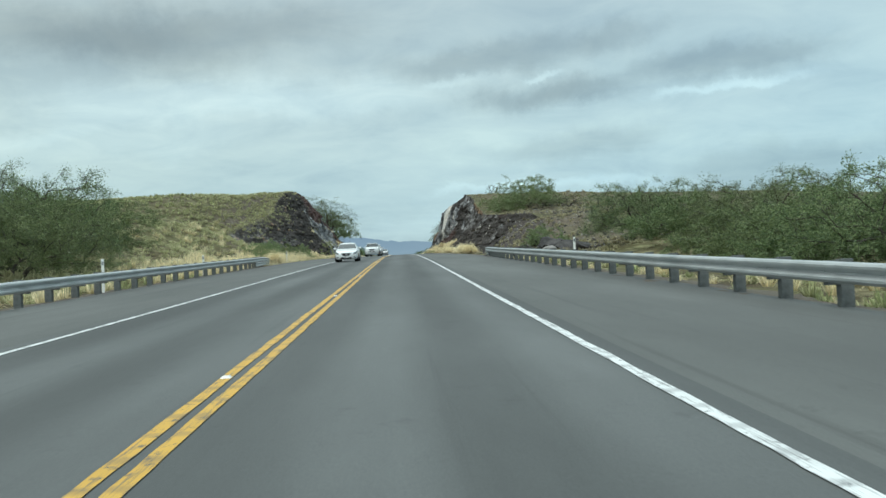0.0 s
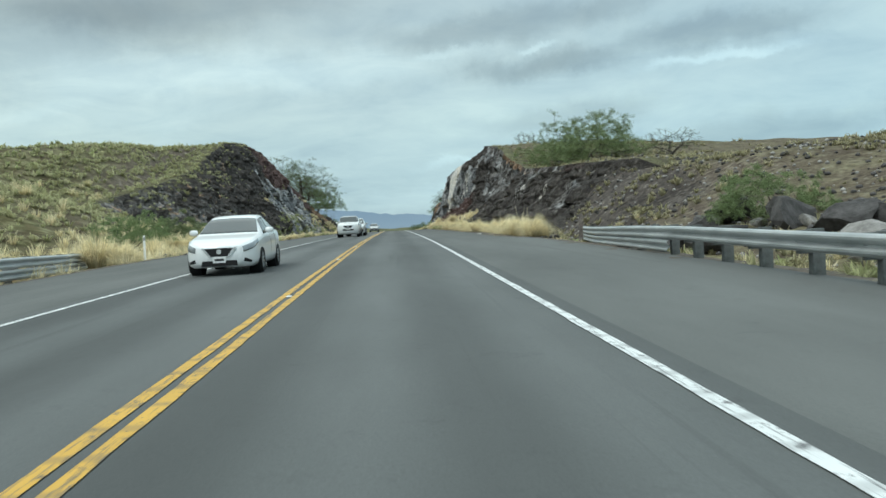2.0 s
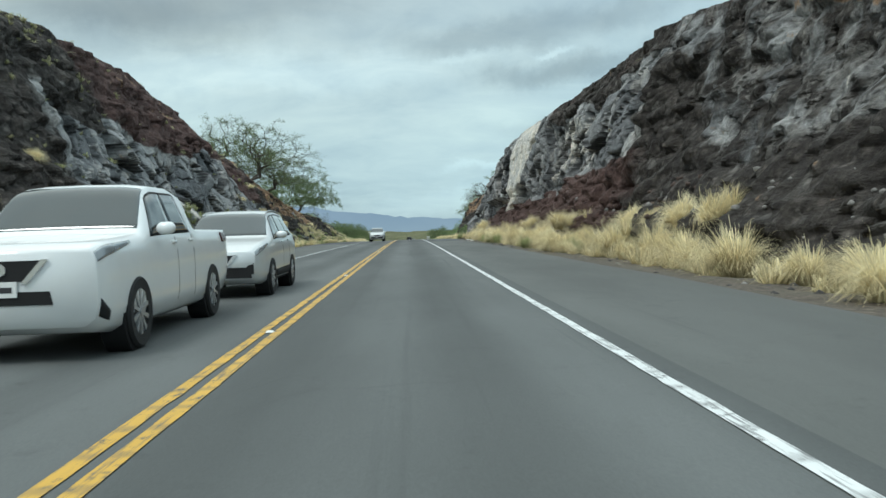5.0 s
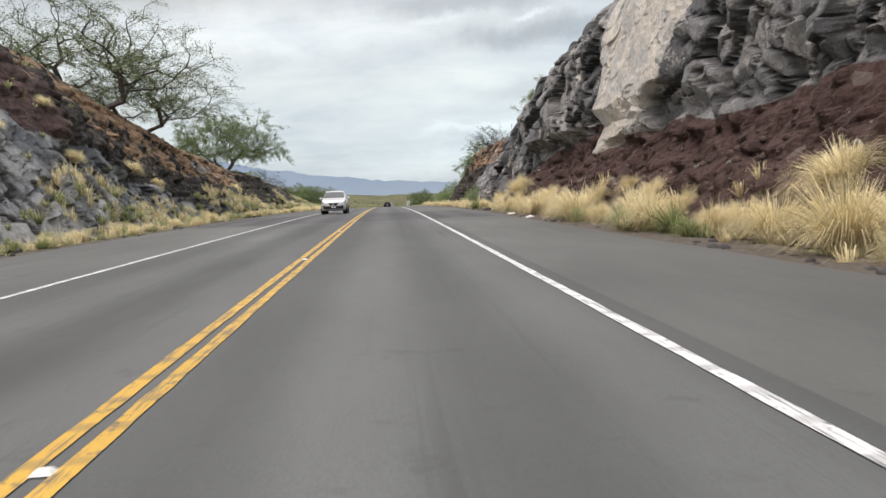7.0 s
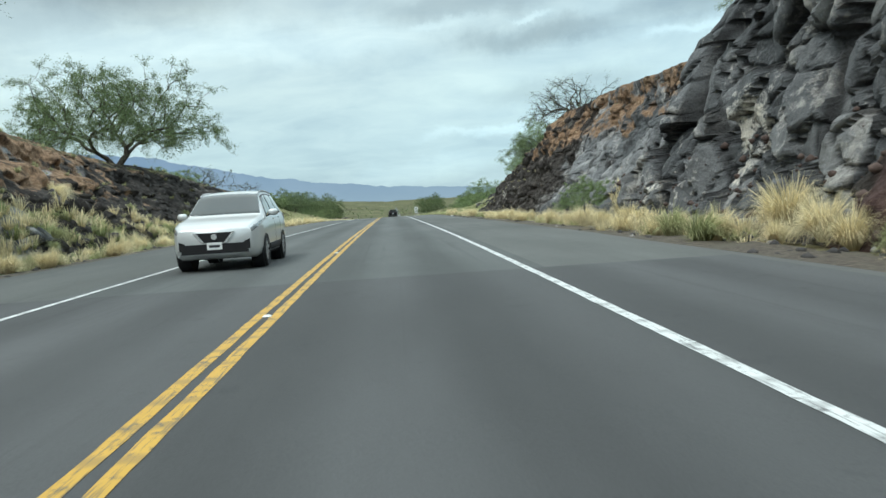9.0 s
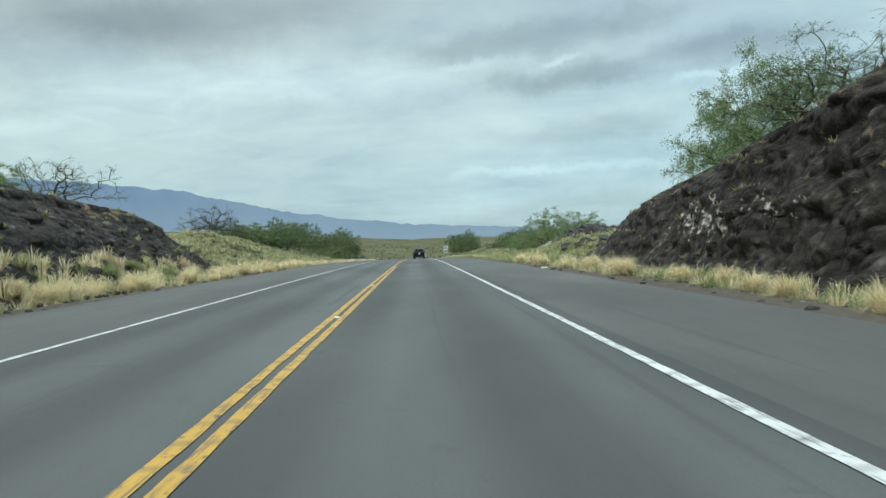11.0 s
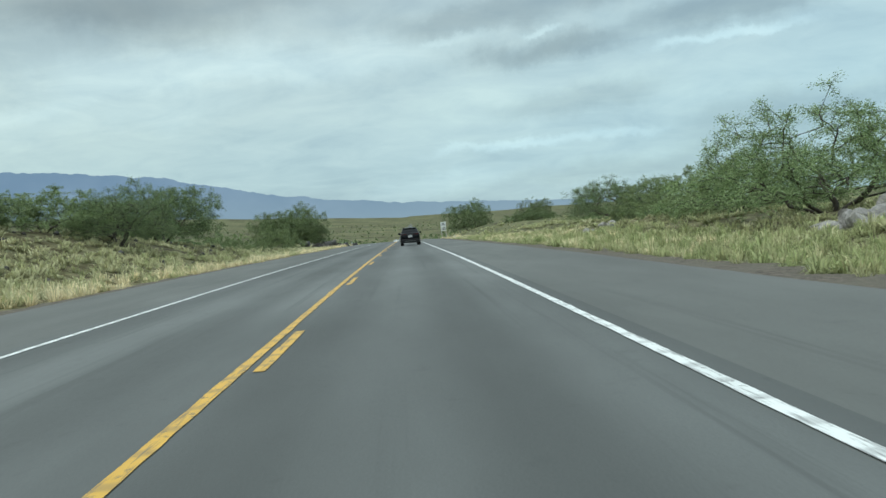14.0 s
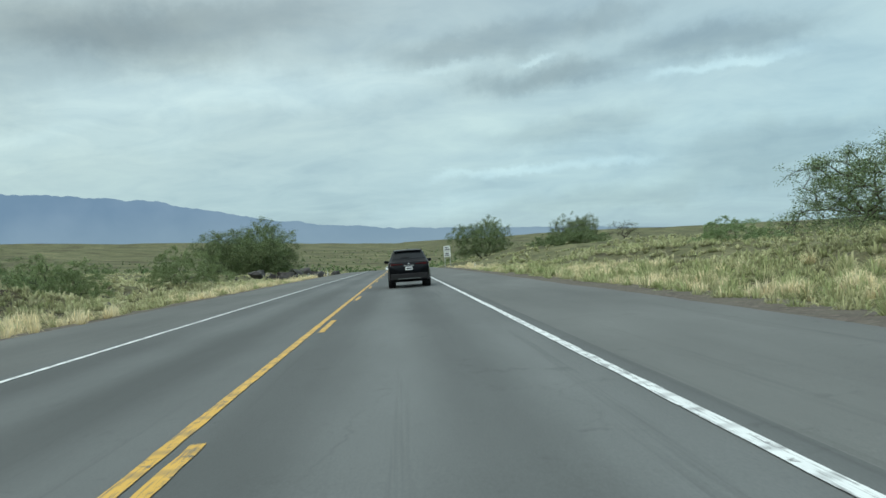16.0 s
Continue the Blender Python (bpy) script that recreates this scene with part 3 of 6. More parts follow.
LEFT_TOE = [(-60, 9.8), (120, 9.8), (140, 14.0), (280, 14.0), (300, 11.5), (315, 9.8)]
RIGHT_Y = [-60, 30, 55, 70, 85, 95, 105, 116, 126, 136, 145, 165, 188, 205, 217, 221, 225, 240, 252, 260, 270, 280, 292, 305, 330, 400, 470, 600]
RIGHT_H = [0.0, 0.2, 1.2, 3.0, 3.9, 4.2, 4.6, 5.2, 6.8, 9.0, 10.0, 9.9, 10.4, 9.9, 8.0, 7.0, 6.2, 6.8, 6.4, 5.0, 3.9, 3.2, 2.2, 2.0, 0.8, 0.8, 2.2, 1.0]
RIGHT_W = [(-60, 16), (70, 16), (88, 8), (100, 2.6), (285, 2.6), (300, 6), (340, 12)]
RIGHT_TOE = [(-60, 9.6), (86, 9.6), (100, 12.5), (285, 12.5), (300, 10.5), (310, 9.6)]


def terrain(x, y):
    x, y = np.asarray(x, float), np.asarray(y, float)
    rz = road_z(y)
    wl_, wr_ = np.interp(y, *zip(*LEFT_W)), np.interp(y, *zip(*RIGHT_W))
    dl, dr = -x - np.interp(y, *zip(*LEFT_TOE)), x - np.interp(y, *zip(*RIGHT_TOE))
    left = np.interp(y, LEFT_Y, LEFT_H) * smooth(dl / wl_) ** 0.9
    left = left + np.clip(-x - 24, 0, None) * 0.065 * smooth((y - 300) / 160) - np.clip(-x - 50, 0, 400) * 0.02 * (1 - smooth((y - 300) / 160))
    right = np.interp(y, RIGHT_Y, RIGHT_H) * smooth(dr / wr_) ** 0.9
    right = right - np.clip(x - 70, 0, None) * 0.016 - np.clip(x - 26, 0, 60) * 0.03 * (1 - smooth((y - 180) / 100))
    nat = np.where(x < 0, left, right)
    away = smooth(np.maximum(dl, dr) / 6)
    lump = vnoise(x / 3.1, y / 3.1, 1.0) * 0.22 + vnoise(x / 9, y / 9, 4.0) * 0.45 + vnoise(x / 2.6, y / 2.6, 7.0) * 0.13
    lump = lump + vnoise(x / 60, y / 60, 2.0) * 2.0 * smooth((np.abs(x) - 60) / 120) + vnoise(x / 260, y / 260, 5.0) * 7.0 * smooth((np.abs(x) - 150) / 300)
    verge = -0.07 - 0.10 * smooth((np.abs(x) - 7.4) / 2.0) - 0.5 * smooth((y - 440) / 200) * smooth((14 - np.abs(x)) / 3)
    heap = 0.85 * np.exp(-(((x - 19.4) / 2.8) ** 2 + ((y - 319) / 4.0) ** 2) ** 1.5) + 0.15 * np.exp(-(((x - 16.2) / 1.9) ** 2 + ((y - 322.5) / 3.2) ** 2) ** 1.5)
    flat_ = smooth((92 - y) / 6) * smooth((y - 55) / 8) * np.where(x < 0, smooth((-x - 8) / 1.0) * smooth((15.5 + x) / 2.5), smooth((x - 8) / 1.0) * smooth((13.0 - x) / 2.0))
    body = (nat + lump * away) * (1 - 0.85 * flat_) - 0.24 * flat_
    return rz + verge + body + heap


def grid_mesh(name, P, mat, smooth_shade=True, layer=None):
    """A sheet from an array of points of shape (rows, columns, 3)."""
    r, c = P.shape[:2]
    me = bpy.data.meshes.new(name)
    idx = np.arange(r * c).reshape(r, c)
    q = np.stack([idx[:-1, :-1], idx[:-1, 1:], idx[1:, 1:], idx[1:, :-1]], -1).reshape(-1, 4)
    me.vertices.add(r * c)
    me.vertices.foreach_set("co", P.reshape(-1).astype(np.float32))
    me.loops.add(len(q) * 4)
    me.loops.foreach_set("vertex_index", q.reshape(-1).astype(np.int32))
    me.polygons.add(len(q))
    me.polygons.foreach_set("loop_start", (np.arange(len(q)) * 4).astype(np.int32))
    me.polygons.foreach_set("use_smooth", np.full(len(q), smooth_shade))
    me.update(calc_edges=True)
    if layer is not None:
        a = me.attributes.new("layer", "FLOAT", "POINT")
        a.data.foreach_set("value", layer.reshape(-1).astype(np.float32))
    me.materials.append(mat)
    return me


def tri_mesh(name, V, F, mat, smooth_shade=False):
    """A mesh from points and faces of any size."""
    me = bpy.data.meshes.new(name)
    V = np.asarray(V, np.float32)
    if isinstance(F, np.ndarray):
        size = np.full(len(F), F.shape[1])
        flat_ = F.reshape(-1)
    else:
        size = np.fromiter((len(f) for f in F), np.int32, len(F))
        flat_ = np.fromiter(itertools.chain.from_iterable(F), np.int32)
    me.vertices.add(len(V))
    me.vertices.foreach_set("co", V.reshape(-1))
    me.loops.add(len(flat_))
    me.loops.foreach_set("vertex_index", flat_.astype(np.int32))
    me.polygons.add(len(size))
    me.polygons.foreach_set("loop_start", np.concatenate([[0], np.cumsum(size)[:-1]]).astype(np.int32))
    me.update(calc_edges=True)
    me.materials.append(mat)
    if smooth_shade:
        me.polygons.foreach_set("use_smooth", np.full(len(me.polygons), True))
    me.update()
    return me


def part(name, bm, material, parent, label=""):
    """Links a bmesh as one mesh object under a thing or a part."""
    me = bpy.data.meshes.new(name)
    bm.to_mesh(me)
    bm.free()
    me.materials.append(material)
    ob = new(name, me)
    ob.parent = parent
    if label:
        ob["label"] = label
    return ob


def mesh_part(name, me, parent, label=""):
    ob = new(name, me)
    ob.parent = parent
    if label:
        ob["label"] = label
    return ob


# ground: one sheet to the horizon
gx = np.concatenate([np.arange(-60, 60.01, 0.8)])
out_ = 60 * 1.145 ** np.arange(1, 32)
gx = np.concatenate([-out_[::-1], gx, out_])
gy = np.concatenate([-300 + np.arange(0, 12) * 20, np.arange(-60, 430, 1.25), 430 + 4200 * (np.linspace(0, 1, 110)[1:] ** 1.9)])
GX, GY = np.meshgrid(gx, gy)
ground = new("ground", grid_mesh("ground", np.stack([GX, GY, terrain(GX, GY)], -1), M_GROUND))
stony = np.where(GX > 0, smooth((GX - 9) / 3) * smooth((GY - 45) / 15) * smooth((150 - GY) / 15), 1.0 * smooth((-GX - 9) / 3) * smooth((GY - 78) / 26) * smooth((160 - GY) / 10) * smooth((GX + 27) / 10))
a_ = ground.data.attributes.new("stony", "FLOAT", "POINT")
a_.data.foreach_set("value", stony.reshape(-1).astype(np.float32))
clink = smooth((GY - 74) / 10) * smooth((112 - GY) / 6) * smooth((GX - 9) / 1.0) * smooth((18.5 - GX) / 4)
a_ = ground.data.attributes.new("clinker", "FLOAT", "POINT")
a_.data.foreach_set("value", clink.reshape(-1).astype(np.float32))
tagged(ground, "dry grass and dark lava ground with low scrub", "ground", kind="structure")

# road: two lanes and paved shoulders with ragged outer edges
ry = np.concatenate([np.arange(-60, 430, 1.0), np.arange(430, 2700, 10.0)])


def ribbon(name, xs, mat, lift, ys=ry, ragged=0.0, seed=0):
    X = np.tile(np.array(xs, float), (len(ys), 1))
    Y = np.tile(ys[:, None], (1, len(xs)))
    if ragged:
        e = (vnoise(ys / 1.7, seed, 0.5) * 0.6 + vnoise(ys / 7.0, seed, 3.5)) * ragged
        k = -1 if abs(xs[-1]) > abs(xs[0]) else 0
        # wider beside the guardrail
        X[:, k] += e + (0.85 * smooth((88 - ys) / 7) if xs[0] > 0 else -0.25 * smooth((84 - ys) / 7))
    return grid_mesh(name, np.stack([X + road_x(Y), Y, road_z(Y) + lift], -1), mat)


road = new("road", ribbon("road", np.linspace(-3.9, 3.9, 9), M_ROAD, 0.0))
tagged(road, "grey asphalt two-lane road with worn wheel paths", "road", kind="structure")
for nm, xs in (("shoulder_west", np.linspace(-7.75, -3.9, 5)), ("shoulder_east", np.linspace(3.9, 7.25, 5))):
    me = ribbon(nm, xs, M_SHOULDER, 0.0, ragged=0.12, seed=xs[0])
    tagged(new(nm, me), "wide paved shoulder of faded grey asphalt", "shoulder", kind="structure")
for nm, xs in (("verge_west", (-9.9, -9.0, -8.3, -7.6)), ("verge_east", (7.1, 7.9, 8.7, 9.8))):
    vy = np.arange(-60, 460, 0.6)
    X = np.tile(np.array(xs), (len(vy), 1))
    Y = np.tile(vy[:, None], (1, 4))
    Z = road_z(Y) - 0.035 - 0.10 * np.clip((np.abs(X) - 7.4) / 2.2, 0, 1) + np.abs(vnoise(X * 2.3, Y * 2.3, 1)) * 0.09 * (np.abs(X) > 7.7)
    Z[:, 0 if nm == "verge_west" else 3] -= 0.12
    tagged(new(nm, grid_mesh(nm, np.stack([X, Y, Z], -1), M_VERGE)), "strip of dark gravel and dust beside the pavement", "verge", kind="structure")
patch_y = np.arange(189, 207.01, 1.0)
patch = new("road_patch", ribbon("road_patch", np.linspace(-7.5, 7.0, 14), M_PATCH, 0.004, patch_y))
tagged(patch, "darker resurfaced band across the asphalt", "road patch", kind="structure")


def painted(name, x, width, ys, mat, seed, parent=road):
    """A painted line with slightly uneven edges, 8 mm above the asphalt."""
    e = vnoise(ys * 2.5, seed, 1.5) * 0.012
    X = np.stack([x - width / 2 + e, x + width / 2 + vnoise(ys * 2.5, seed, 8.5) * 0.012], 1)
    Y = np.stack([ys, ys], 1)
    return mesh_part(name, grid_mesh(name, np.stack([X + road_x(Y), Y, road_z(Y) + 0.008], -1), mat), parent)


fine_y = np.concatenate([np.arange(-60, 430, 0.35), np.arange(430, 2700, 10)])
painted("edge_line", 3.6, 0.12, fine_y, M_WHITE, 1)
painted("edge_line", -3.6, 0.11, fine_y, M_WHITE, 2)
painted("centre_line", -0.1, 0.115, fine_y, M_YELLOW, 3)
painted("centre_line", 0.1, 0.115, np.arange(-60, 292.5, 0.35), M_YELLOW, 4)
for k in range(24):
    far_end = 299.9 + 12.19 * k
    painted("centre_dash", 0.1, 0.115, np.linspace(far_end - 3.05, far_end, 10), M_YELLOW, 5 + k)

# reflective studs between the yellow lines
bm = bmesh.new()
bmesh.ops.create_cube(bm, size=1)
for v in bm.verts:
    s = 0.6 if v.co.z > 0 else 1.0
    v.co = Vector((v.co.x * 0.1 * s, v.co.y * 0.1 * s, v.co.z * 0.02 + 0.01))
stud = part("road_stud", bm, M_MARK, road)
stud.location = (-0.1, 8.0, road_z(8.0) + 0.008)
for k in range(1, 24):
    s_ = stud.copy()
    scene.collection.objects.link(s_)
    yy = 8.0 + 12.19 * k
    s_.location = (0.0, yy, road_z(yy) + 0.008)

# far mountain slope behind everything: a glowing ridge whose foot fades into painted haze
az = np.radians(np.linspace(-75, 24, 900))
ridge = np.interp(np.degrees(az), [-75, -45, -30, -23.7, -19, -15, -10.5, -6, -2, 3, 8, 14, 20, 24],
                  [6.2, 6.2, 5.7, 5.25, 4.95, 4.35, 3.3, 2.55, 2.0, 1.6, 1.3, 0.9, 0.4, 0.0])
ridge = ridge + (vnoise(np.degrees(az) * 0.9, 0, 0) * 0.08 + vnoise(np.degrees(az) * 2.3, 0, 3) * 0.06 + vnoise(np.degrees(az) * 6, 0, 7) * 0.03) * np.clip(ridge / 3, 0, 1)
R_ = 4600
rows_ = []
for f_ in (0.0, 0.3, 0.6, 0.85, 1.0):
    rr = R_ * (0.9 + 0.1 * f_)
    rows_.append(np.stack([rr * np.sin(az), 340 + rr * np.cos(az), -60 + (66 + np.tan(np.radians(ridge)) * rr) * f_], -1))
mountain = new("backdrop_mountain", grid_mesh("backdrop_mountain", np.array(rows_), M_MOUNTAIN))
tagged(mountain, "long mountain slope on the horizon with blue haze painted in its colour", "mountain", kind="structure")

# ---- rock cuts ----
WALLS = {}


def spot(y, z, y0, z0, wy, wz, lean=0.0):
    return np.exp(-(((y - y0 - lean * (z - z0)) / wy) ** 2 + ((z - z0) / wz) ** 2) ** 2)


def cut_wall(name, side, ys, toe, rim, H, lean, hard, red, overhang=None, cliff=None, seed=0, pale=None, rust=None, slab=None, run=8.0, bright=lambda y: 0 * y):
    """A blasted rock face beside the road: talus foot, steep blocky face, and a rim that laps onto the hilltop."""
    us = np.linspace(0, 1, 126)
    Y, U = np.meshgrid(ys, us, indexing="ij")
    h = H(Y)
    face = np.clip(U / 0.88, 0, 1)
    back = np.clip((U - 0.88) / 0.12, 0, 1)
    ends = np.minimum(1, np.minimum(Y - ys[0], ys[-1] - Y) / 8)
    prof = np.interp(face, [0, 0.25, 0.45, 0.55, 0.8, 1.0], lean)
    if overhang is not None:
        k = overhang(Y)
        prof = prof * (1 - k) + k * np.interp(face, [0, 0.18, 0.33, 0.40, 0.47, 0.80, 1.0], [0, 0.48, 0.80, 0.84, 0.50, 0.62, 0.9])
    if cliff is not None:
        k = cliff(Y)
        prof = prof * (1 - k) + k * np.interp(face, [0, 0.10, 0.2, 0.5, 0.8, 1.0], [0.05, 0.34, 0.44, 0.52, 0.66, 0.85])
    X = toe(Y) + (rim(Y) - toe(Y)) * prof + back * 4.5
    X = X + 5.0 * smooth((ys[0] + run - Y) / run) + 4.5 * smooth((Y - ys[-1] + 20) / 20)
    Z = -0.45 + (h + 0.45) * face - back * (0.10 + 0.9 * back)
    amp = np.clip(h / 5, 0.12, 1) * (1 - back) * np.clip(face * 6, 0.15, 1) * np.clip(ends, 0.1, 1) * (0.45 + 0.55 * smooth((1 - face) / 0.12)) * (1 - 0.2 * smooth((Y - 252) / 20))
    firm = np.clip(hard(Y, face + 0.10 * vnoise(Y / 5, Z / 4, 0.5, seed)), 0, 1)
    A, B = Y + 0.25 * Z, Z - 0.12 * Y
    v1, e1, t1 = blocks(A / 2.3, B / 2.6, X / 2.5, seed, 1.2)
    v2, e2, t2 = blocks(A / 0.95 + 0.3 * vnoise(Y, Z, 3.3, seed), B / 1.15, X / 0.95, seed + 9, 1.4)
    joint = np.maximum(np.exp(-(e1 / 0.055) ** 2), 0.8 * np.exp(-(e2 / 0.09) ** 2)) * firm
    rough_ = (np.abs(vnoise(Y / 1.3, Z / 1.1, X / 1.3, seed)) * 0.75 + np.abs(vnoise(Y / 0.55, Z / 0.5, X / 0.55, seed + 1)) * 0.42 + vnoise(Y / 0.27, Z / 0.27, X / 0.27, seed + 2) * 0.15)
    d = vnoise(Y / 8, Z / 6, 1.3, seed) * 0.9 + vnoise(Y / 2.6, Z / 2.2, 5.3, seed) * 0.35
    d = d + firm * (v1 * 0.95 + v2 * 0.36 - 0.22 * joint) + (1 - 0.85 * firm) * rough_ + vnoise(Y / 0.4, Z / 0.4, 6.2, seed) * 0.03
    if slab is not None:
        # one smooth, pale sheet of rock stands proud of the rest
        k = slab(Y + 0.5 * vnoise(Y / 1.1, Z / 1.1, 2, seed), Z + 0.4 * vnoise(Y / 0.9, Z / 0.9, 9, seed))
        d = d * (1 - k) + k * (0.55 + v1 * 0.16 + v2 * 0.1 + vnoise(Y / 1.5, Z / 2.5, 4, seed) * 0.15)
        joint = joint * (1 - k)
    Z = Z + amp * 0.22 * vnoise(Y / 1.4, Z / 1.2, X / 1.4, seed + 20) * np.clip((1 - face) * 5, 0, 1)
    Z = Z + (vnoise(Y / 1.9, X / 1.9, 3, seed) * 0.22 + vnoise(Y / 0.7, X / 0.7, 3, seed) * 0.08) * back
    X = X - d * amp
    P = np.stack([side * X, Y, road_z(Y) + Z], -1)
    fields = dict(hard=firm, tone=0.65 * t1 + 0.35 * t2 + bright(Y), joint=joint, red=red(Y, face))
    if side > 0:
        P, U = P[::-1], U[::-1]
        fields = {k_: v[::-1] for k_, v in fields.items()}
    v_ = np.clip(U / 0.88, 0, 1)
    me = grid_mesh(name, P, M_ROCK, False, np.clip(U / 0.88, 0, 1.13))
    WALLS[side] = P
    hz = P[..., 2] - road_z(P[..., 1])
    pv = pale(P[..., 1], hz)
    if slab is not None:
        pv = pv + slab(P[..., 1], hz)
    for nm, val in (("pale", pv), ("rust", rust(P[..., 1], v_)), *fields.items()):
        a = me.attributes.new(nm, "FLOAT", "POINT")
        a.data.foreach_set("value", np.asarray(val, np.float32).reshape(-1))
    return new(name, me)


def buff_slab(y, z):
    """The outline of the pale slab: steep far side, and a near side that slants away upwards."""
    near = np.interp(z, [2.6, 3.6, 5.2, 9.0], [187.2, 183.0, 180.6, 178.8])
    return smooth((189.3 - y) / 0.7 + 0.5) * smooth((y - near) / 0.8 + 0.5) * smooth((z - 2.7) / 0.6 + 0.5)


RH = lambda y: np.interp(y, RIGHT_Y, RIGHT_H) * np.clip((y - 80) / 12, 0.05, 1)
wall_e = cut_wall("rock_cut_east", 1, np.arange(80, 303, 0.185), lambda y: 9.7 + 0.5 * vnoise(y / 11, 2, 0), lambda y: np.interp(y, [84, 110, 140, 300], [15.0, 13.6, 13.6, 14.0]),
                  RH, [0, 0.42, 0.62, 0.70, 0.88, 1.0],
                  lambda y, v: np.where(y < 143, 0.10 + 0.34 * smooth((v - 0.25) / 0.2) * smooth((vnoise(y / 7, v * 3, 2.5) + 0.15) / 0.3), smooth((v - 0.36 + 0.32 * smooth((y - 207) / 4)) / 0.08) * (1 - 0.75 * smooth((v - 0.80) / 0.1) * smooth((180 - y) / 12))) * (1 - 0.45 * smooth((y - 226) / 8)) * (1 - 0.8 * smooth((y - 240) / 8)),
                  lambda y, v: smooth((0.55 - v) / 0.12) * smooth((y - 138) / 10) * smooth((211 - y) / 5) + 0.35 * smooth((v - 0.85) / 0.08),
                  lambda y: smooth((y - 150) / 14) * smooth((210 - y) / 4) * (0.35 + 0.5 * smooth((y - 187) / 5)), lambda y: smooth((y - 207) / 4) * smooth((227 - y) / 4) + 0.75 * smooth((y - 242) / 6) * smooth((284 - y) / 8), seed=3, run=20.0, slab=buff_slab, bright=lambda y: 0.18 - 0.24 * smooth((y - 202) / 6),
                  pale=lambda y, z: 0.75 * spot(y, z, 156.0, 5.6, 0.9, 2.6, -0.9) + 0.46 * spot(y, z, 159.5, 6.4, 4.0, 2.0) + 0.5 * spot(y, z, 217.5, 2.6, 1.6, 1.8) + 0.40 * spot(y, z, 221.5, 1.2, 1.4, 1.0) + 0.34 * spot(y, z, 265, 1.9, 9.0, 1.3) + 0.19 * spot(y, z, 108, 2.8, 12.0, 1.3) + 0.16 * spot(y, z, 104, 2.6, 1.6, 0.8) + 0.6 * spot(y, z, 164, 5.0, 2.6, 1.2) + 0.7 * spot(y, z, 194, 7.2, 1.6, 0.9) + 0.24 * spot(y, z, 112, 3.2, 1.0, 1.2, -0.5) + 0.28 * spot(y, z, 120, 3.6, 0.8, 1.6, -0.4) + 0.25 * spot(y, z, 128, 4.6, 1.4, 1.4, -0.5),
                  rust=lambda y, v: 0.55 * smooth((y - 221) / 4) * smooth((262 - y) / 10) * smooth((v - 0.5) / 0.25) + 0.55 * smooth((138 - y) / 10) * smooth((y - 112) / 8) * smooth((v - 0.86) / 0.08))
tagged(wall_e, "dark blocky lava rock cutting with red-brown scoria below", "rock face", kind="structure")
LH = lambda y: np.interp(y, LEFT_Y, LEFT_H) * np.clip(0.3 + (y - 98) / 60, 0.3, 1)
wall_w = cut_wall("rock_cut_west", -1, np.arange(98, 308, 0.185), lambda y: 10.4 + 0.6 * vnoise(y / 12, 5, 0), lambda y: np.interp(y, [98, 130, 150, 250, 308], [16.0, 17.5, 16.8, 16.2, 15.0]),
                  LH, [0, 0.30, 0.50, 0.58, 0.82, 1.0],
                  lambda y, v: smooth((y - 139) / 12) * smooth((190 - y) / 10) * (1 - smooth((v - np.interp(y, [128, 150, 165, 185], [0.9, 0.55, 0.5, 0.8])) / 0.12)) + 0.40 * smooth((141 - y) / 8) * smooth((vnoise(y / 6, v * 3, 1.5) + 0.1) / 0.3) + 0.95 * smooth((y - 184) / 6) * smooth((226 - y) / 8) * smooth((0.46 - 0.004 * (y - 190) + 0.2 * vnoise(y / 5, v * 3, 4.5) - v) / 0.1) + 0.8 * smooth((y - 218) / 8) * smooth((245 - y) / 8) * smooth((vnoise(y / 4, v * 4, 4.5) - 0.12) / 0.2),
                  lambda y, v: 0.6 * smooth((v - 0.42) / 0.1) * smooth((y - 150) / 8) * smooth((200 - y) / 20) + 0.15,
                  seed=11, run=26.0, bright=lambda y: 0.30 - 0.22 * smooth((y - 184) / 8),
                  pale=lambda y, z: 0.7 * spot(y, z, 165.5, 1.6, 1.8, 1.3) + 0.6 * spot(y, z, 176, 2.6, 1.6, 1.2) + 0.6 * spot(y, z, 158, 3.2, 1.3, 1.3),
                  rust=lambda y, v: np.clip(0.16 * smooth((140 - y) / 10) + 0.60 * smooth((y - 188) / 16) * smooth((252 - y) / 16) * smooth((v - 0.35) / 0.25) + 0.25 * smooth((y - 150) / 20) * smooth((v - 0.78) / 0.1), 0, 1))
tagged(wall_w, "grey lava rock cutting with blocky faces and brown rubble", "rock face", kind="structure")


def wall_z(side, x, y):
    """The height of a rock cut's skin above a place beside the road."""
    P = WALLS[side]
    i = int(np.argmin(np.abs(P[:, 0, 1] - y)))
    o = np.argsort(np.abs(P[i, :, 0]))
    return float(np.interp(abs(x), np.abs(P[i, :, 0])[o], P[i, :, 2][o]))

# ---- plants ----
rng = np.random.default_rng(7)


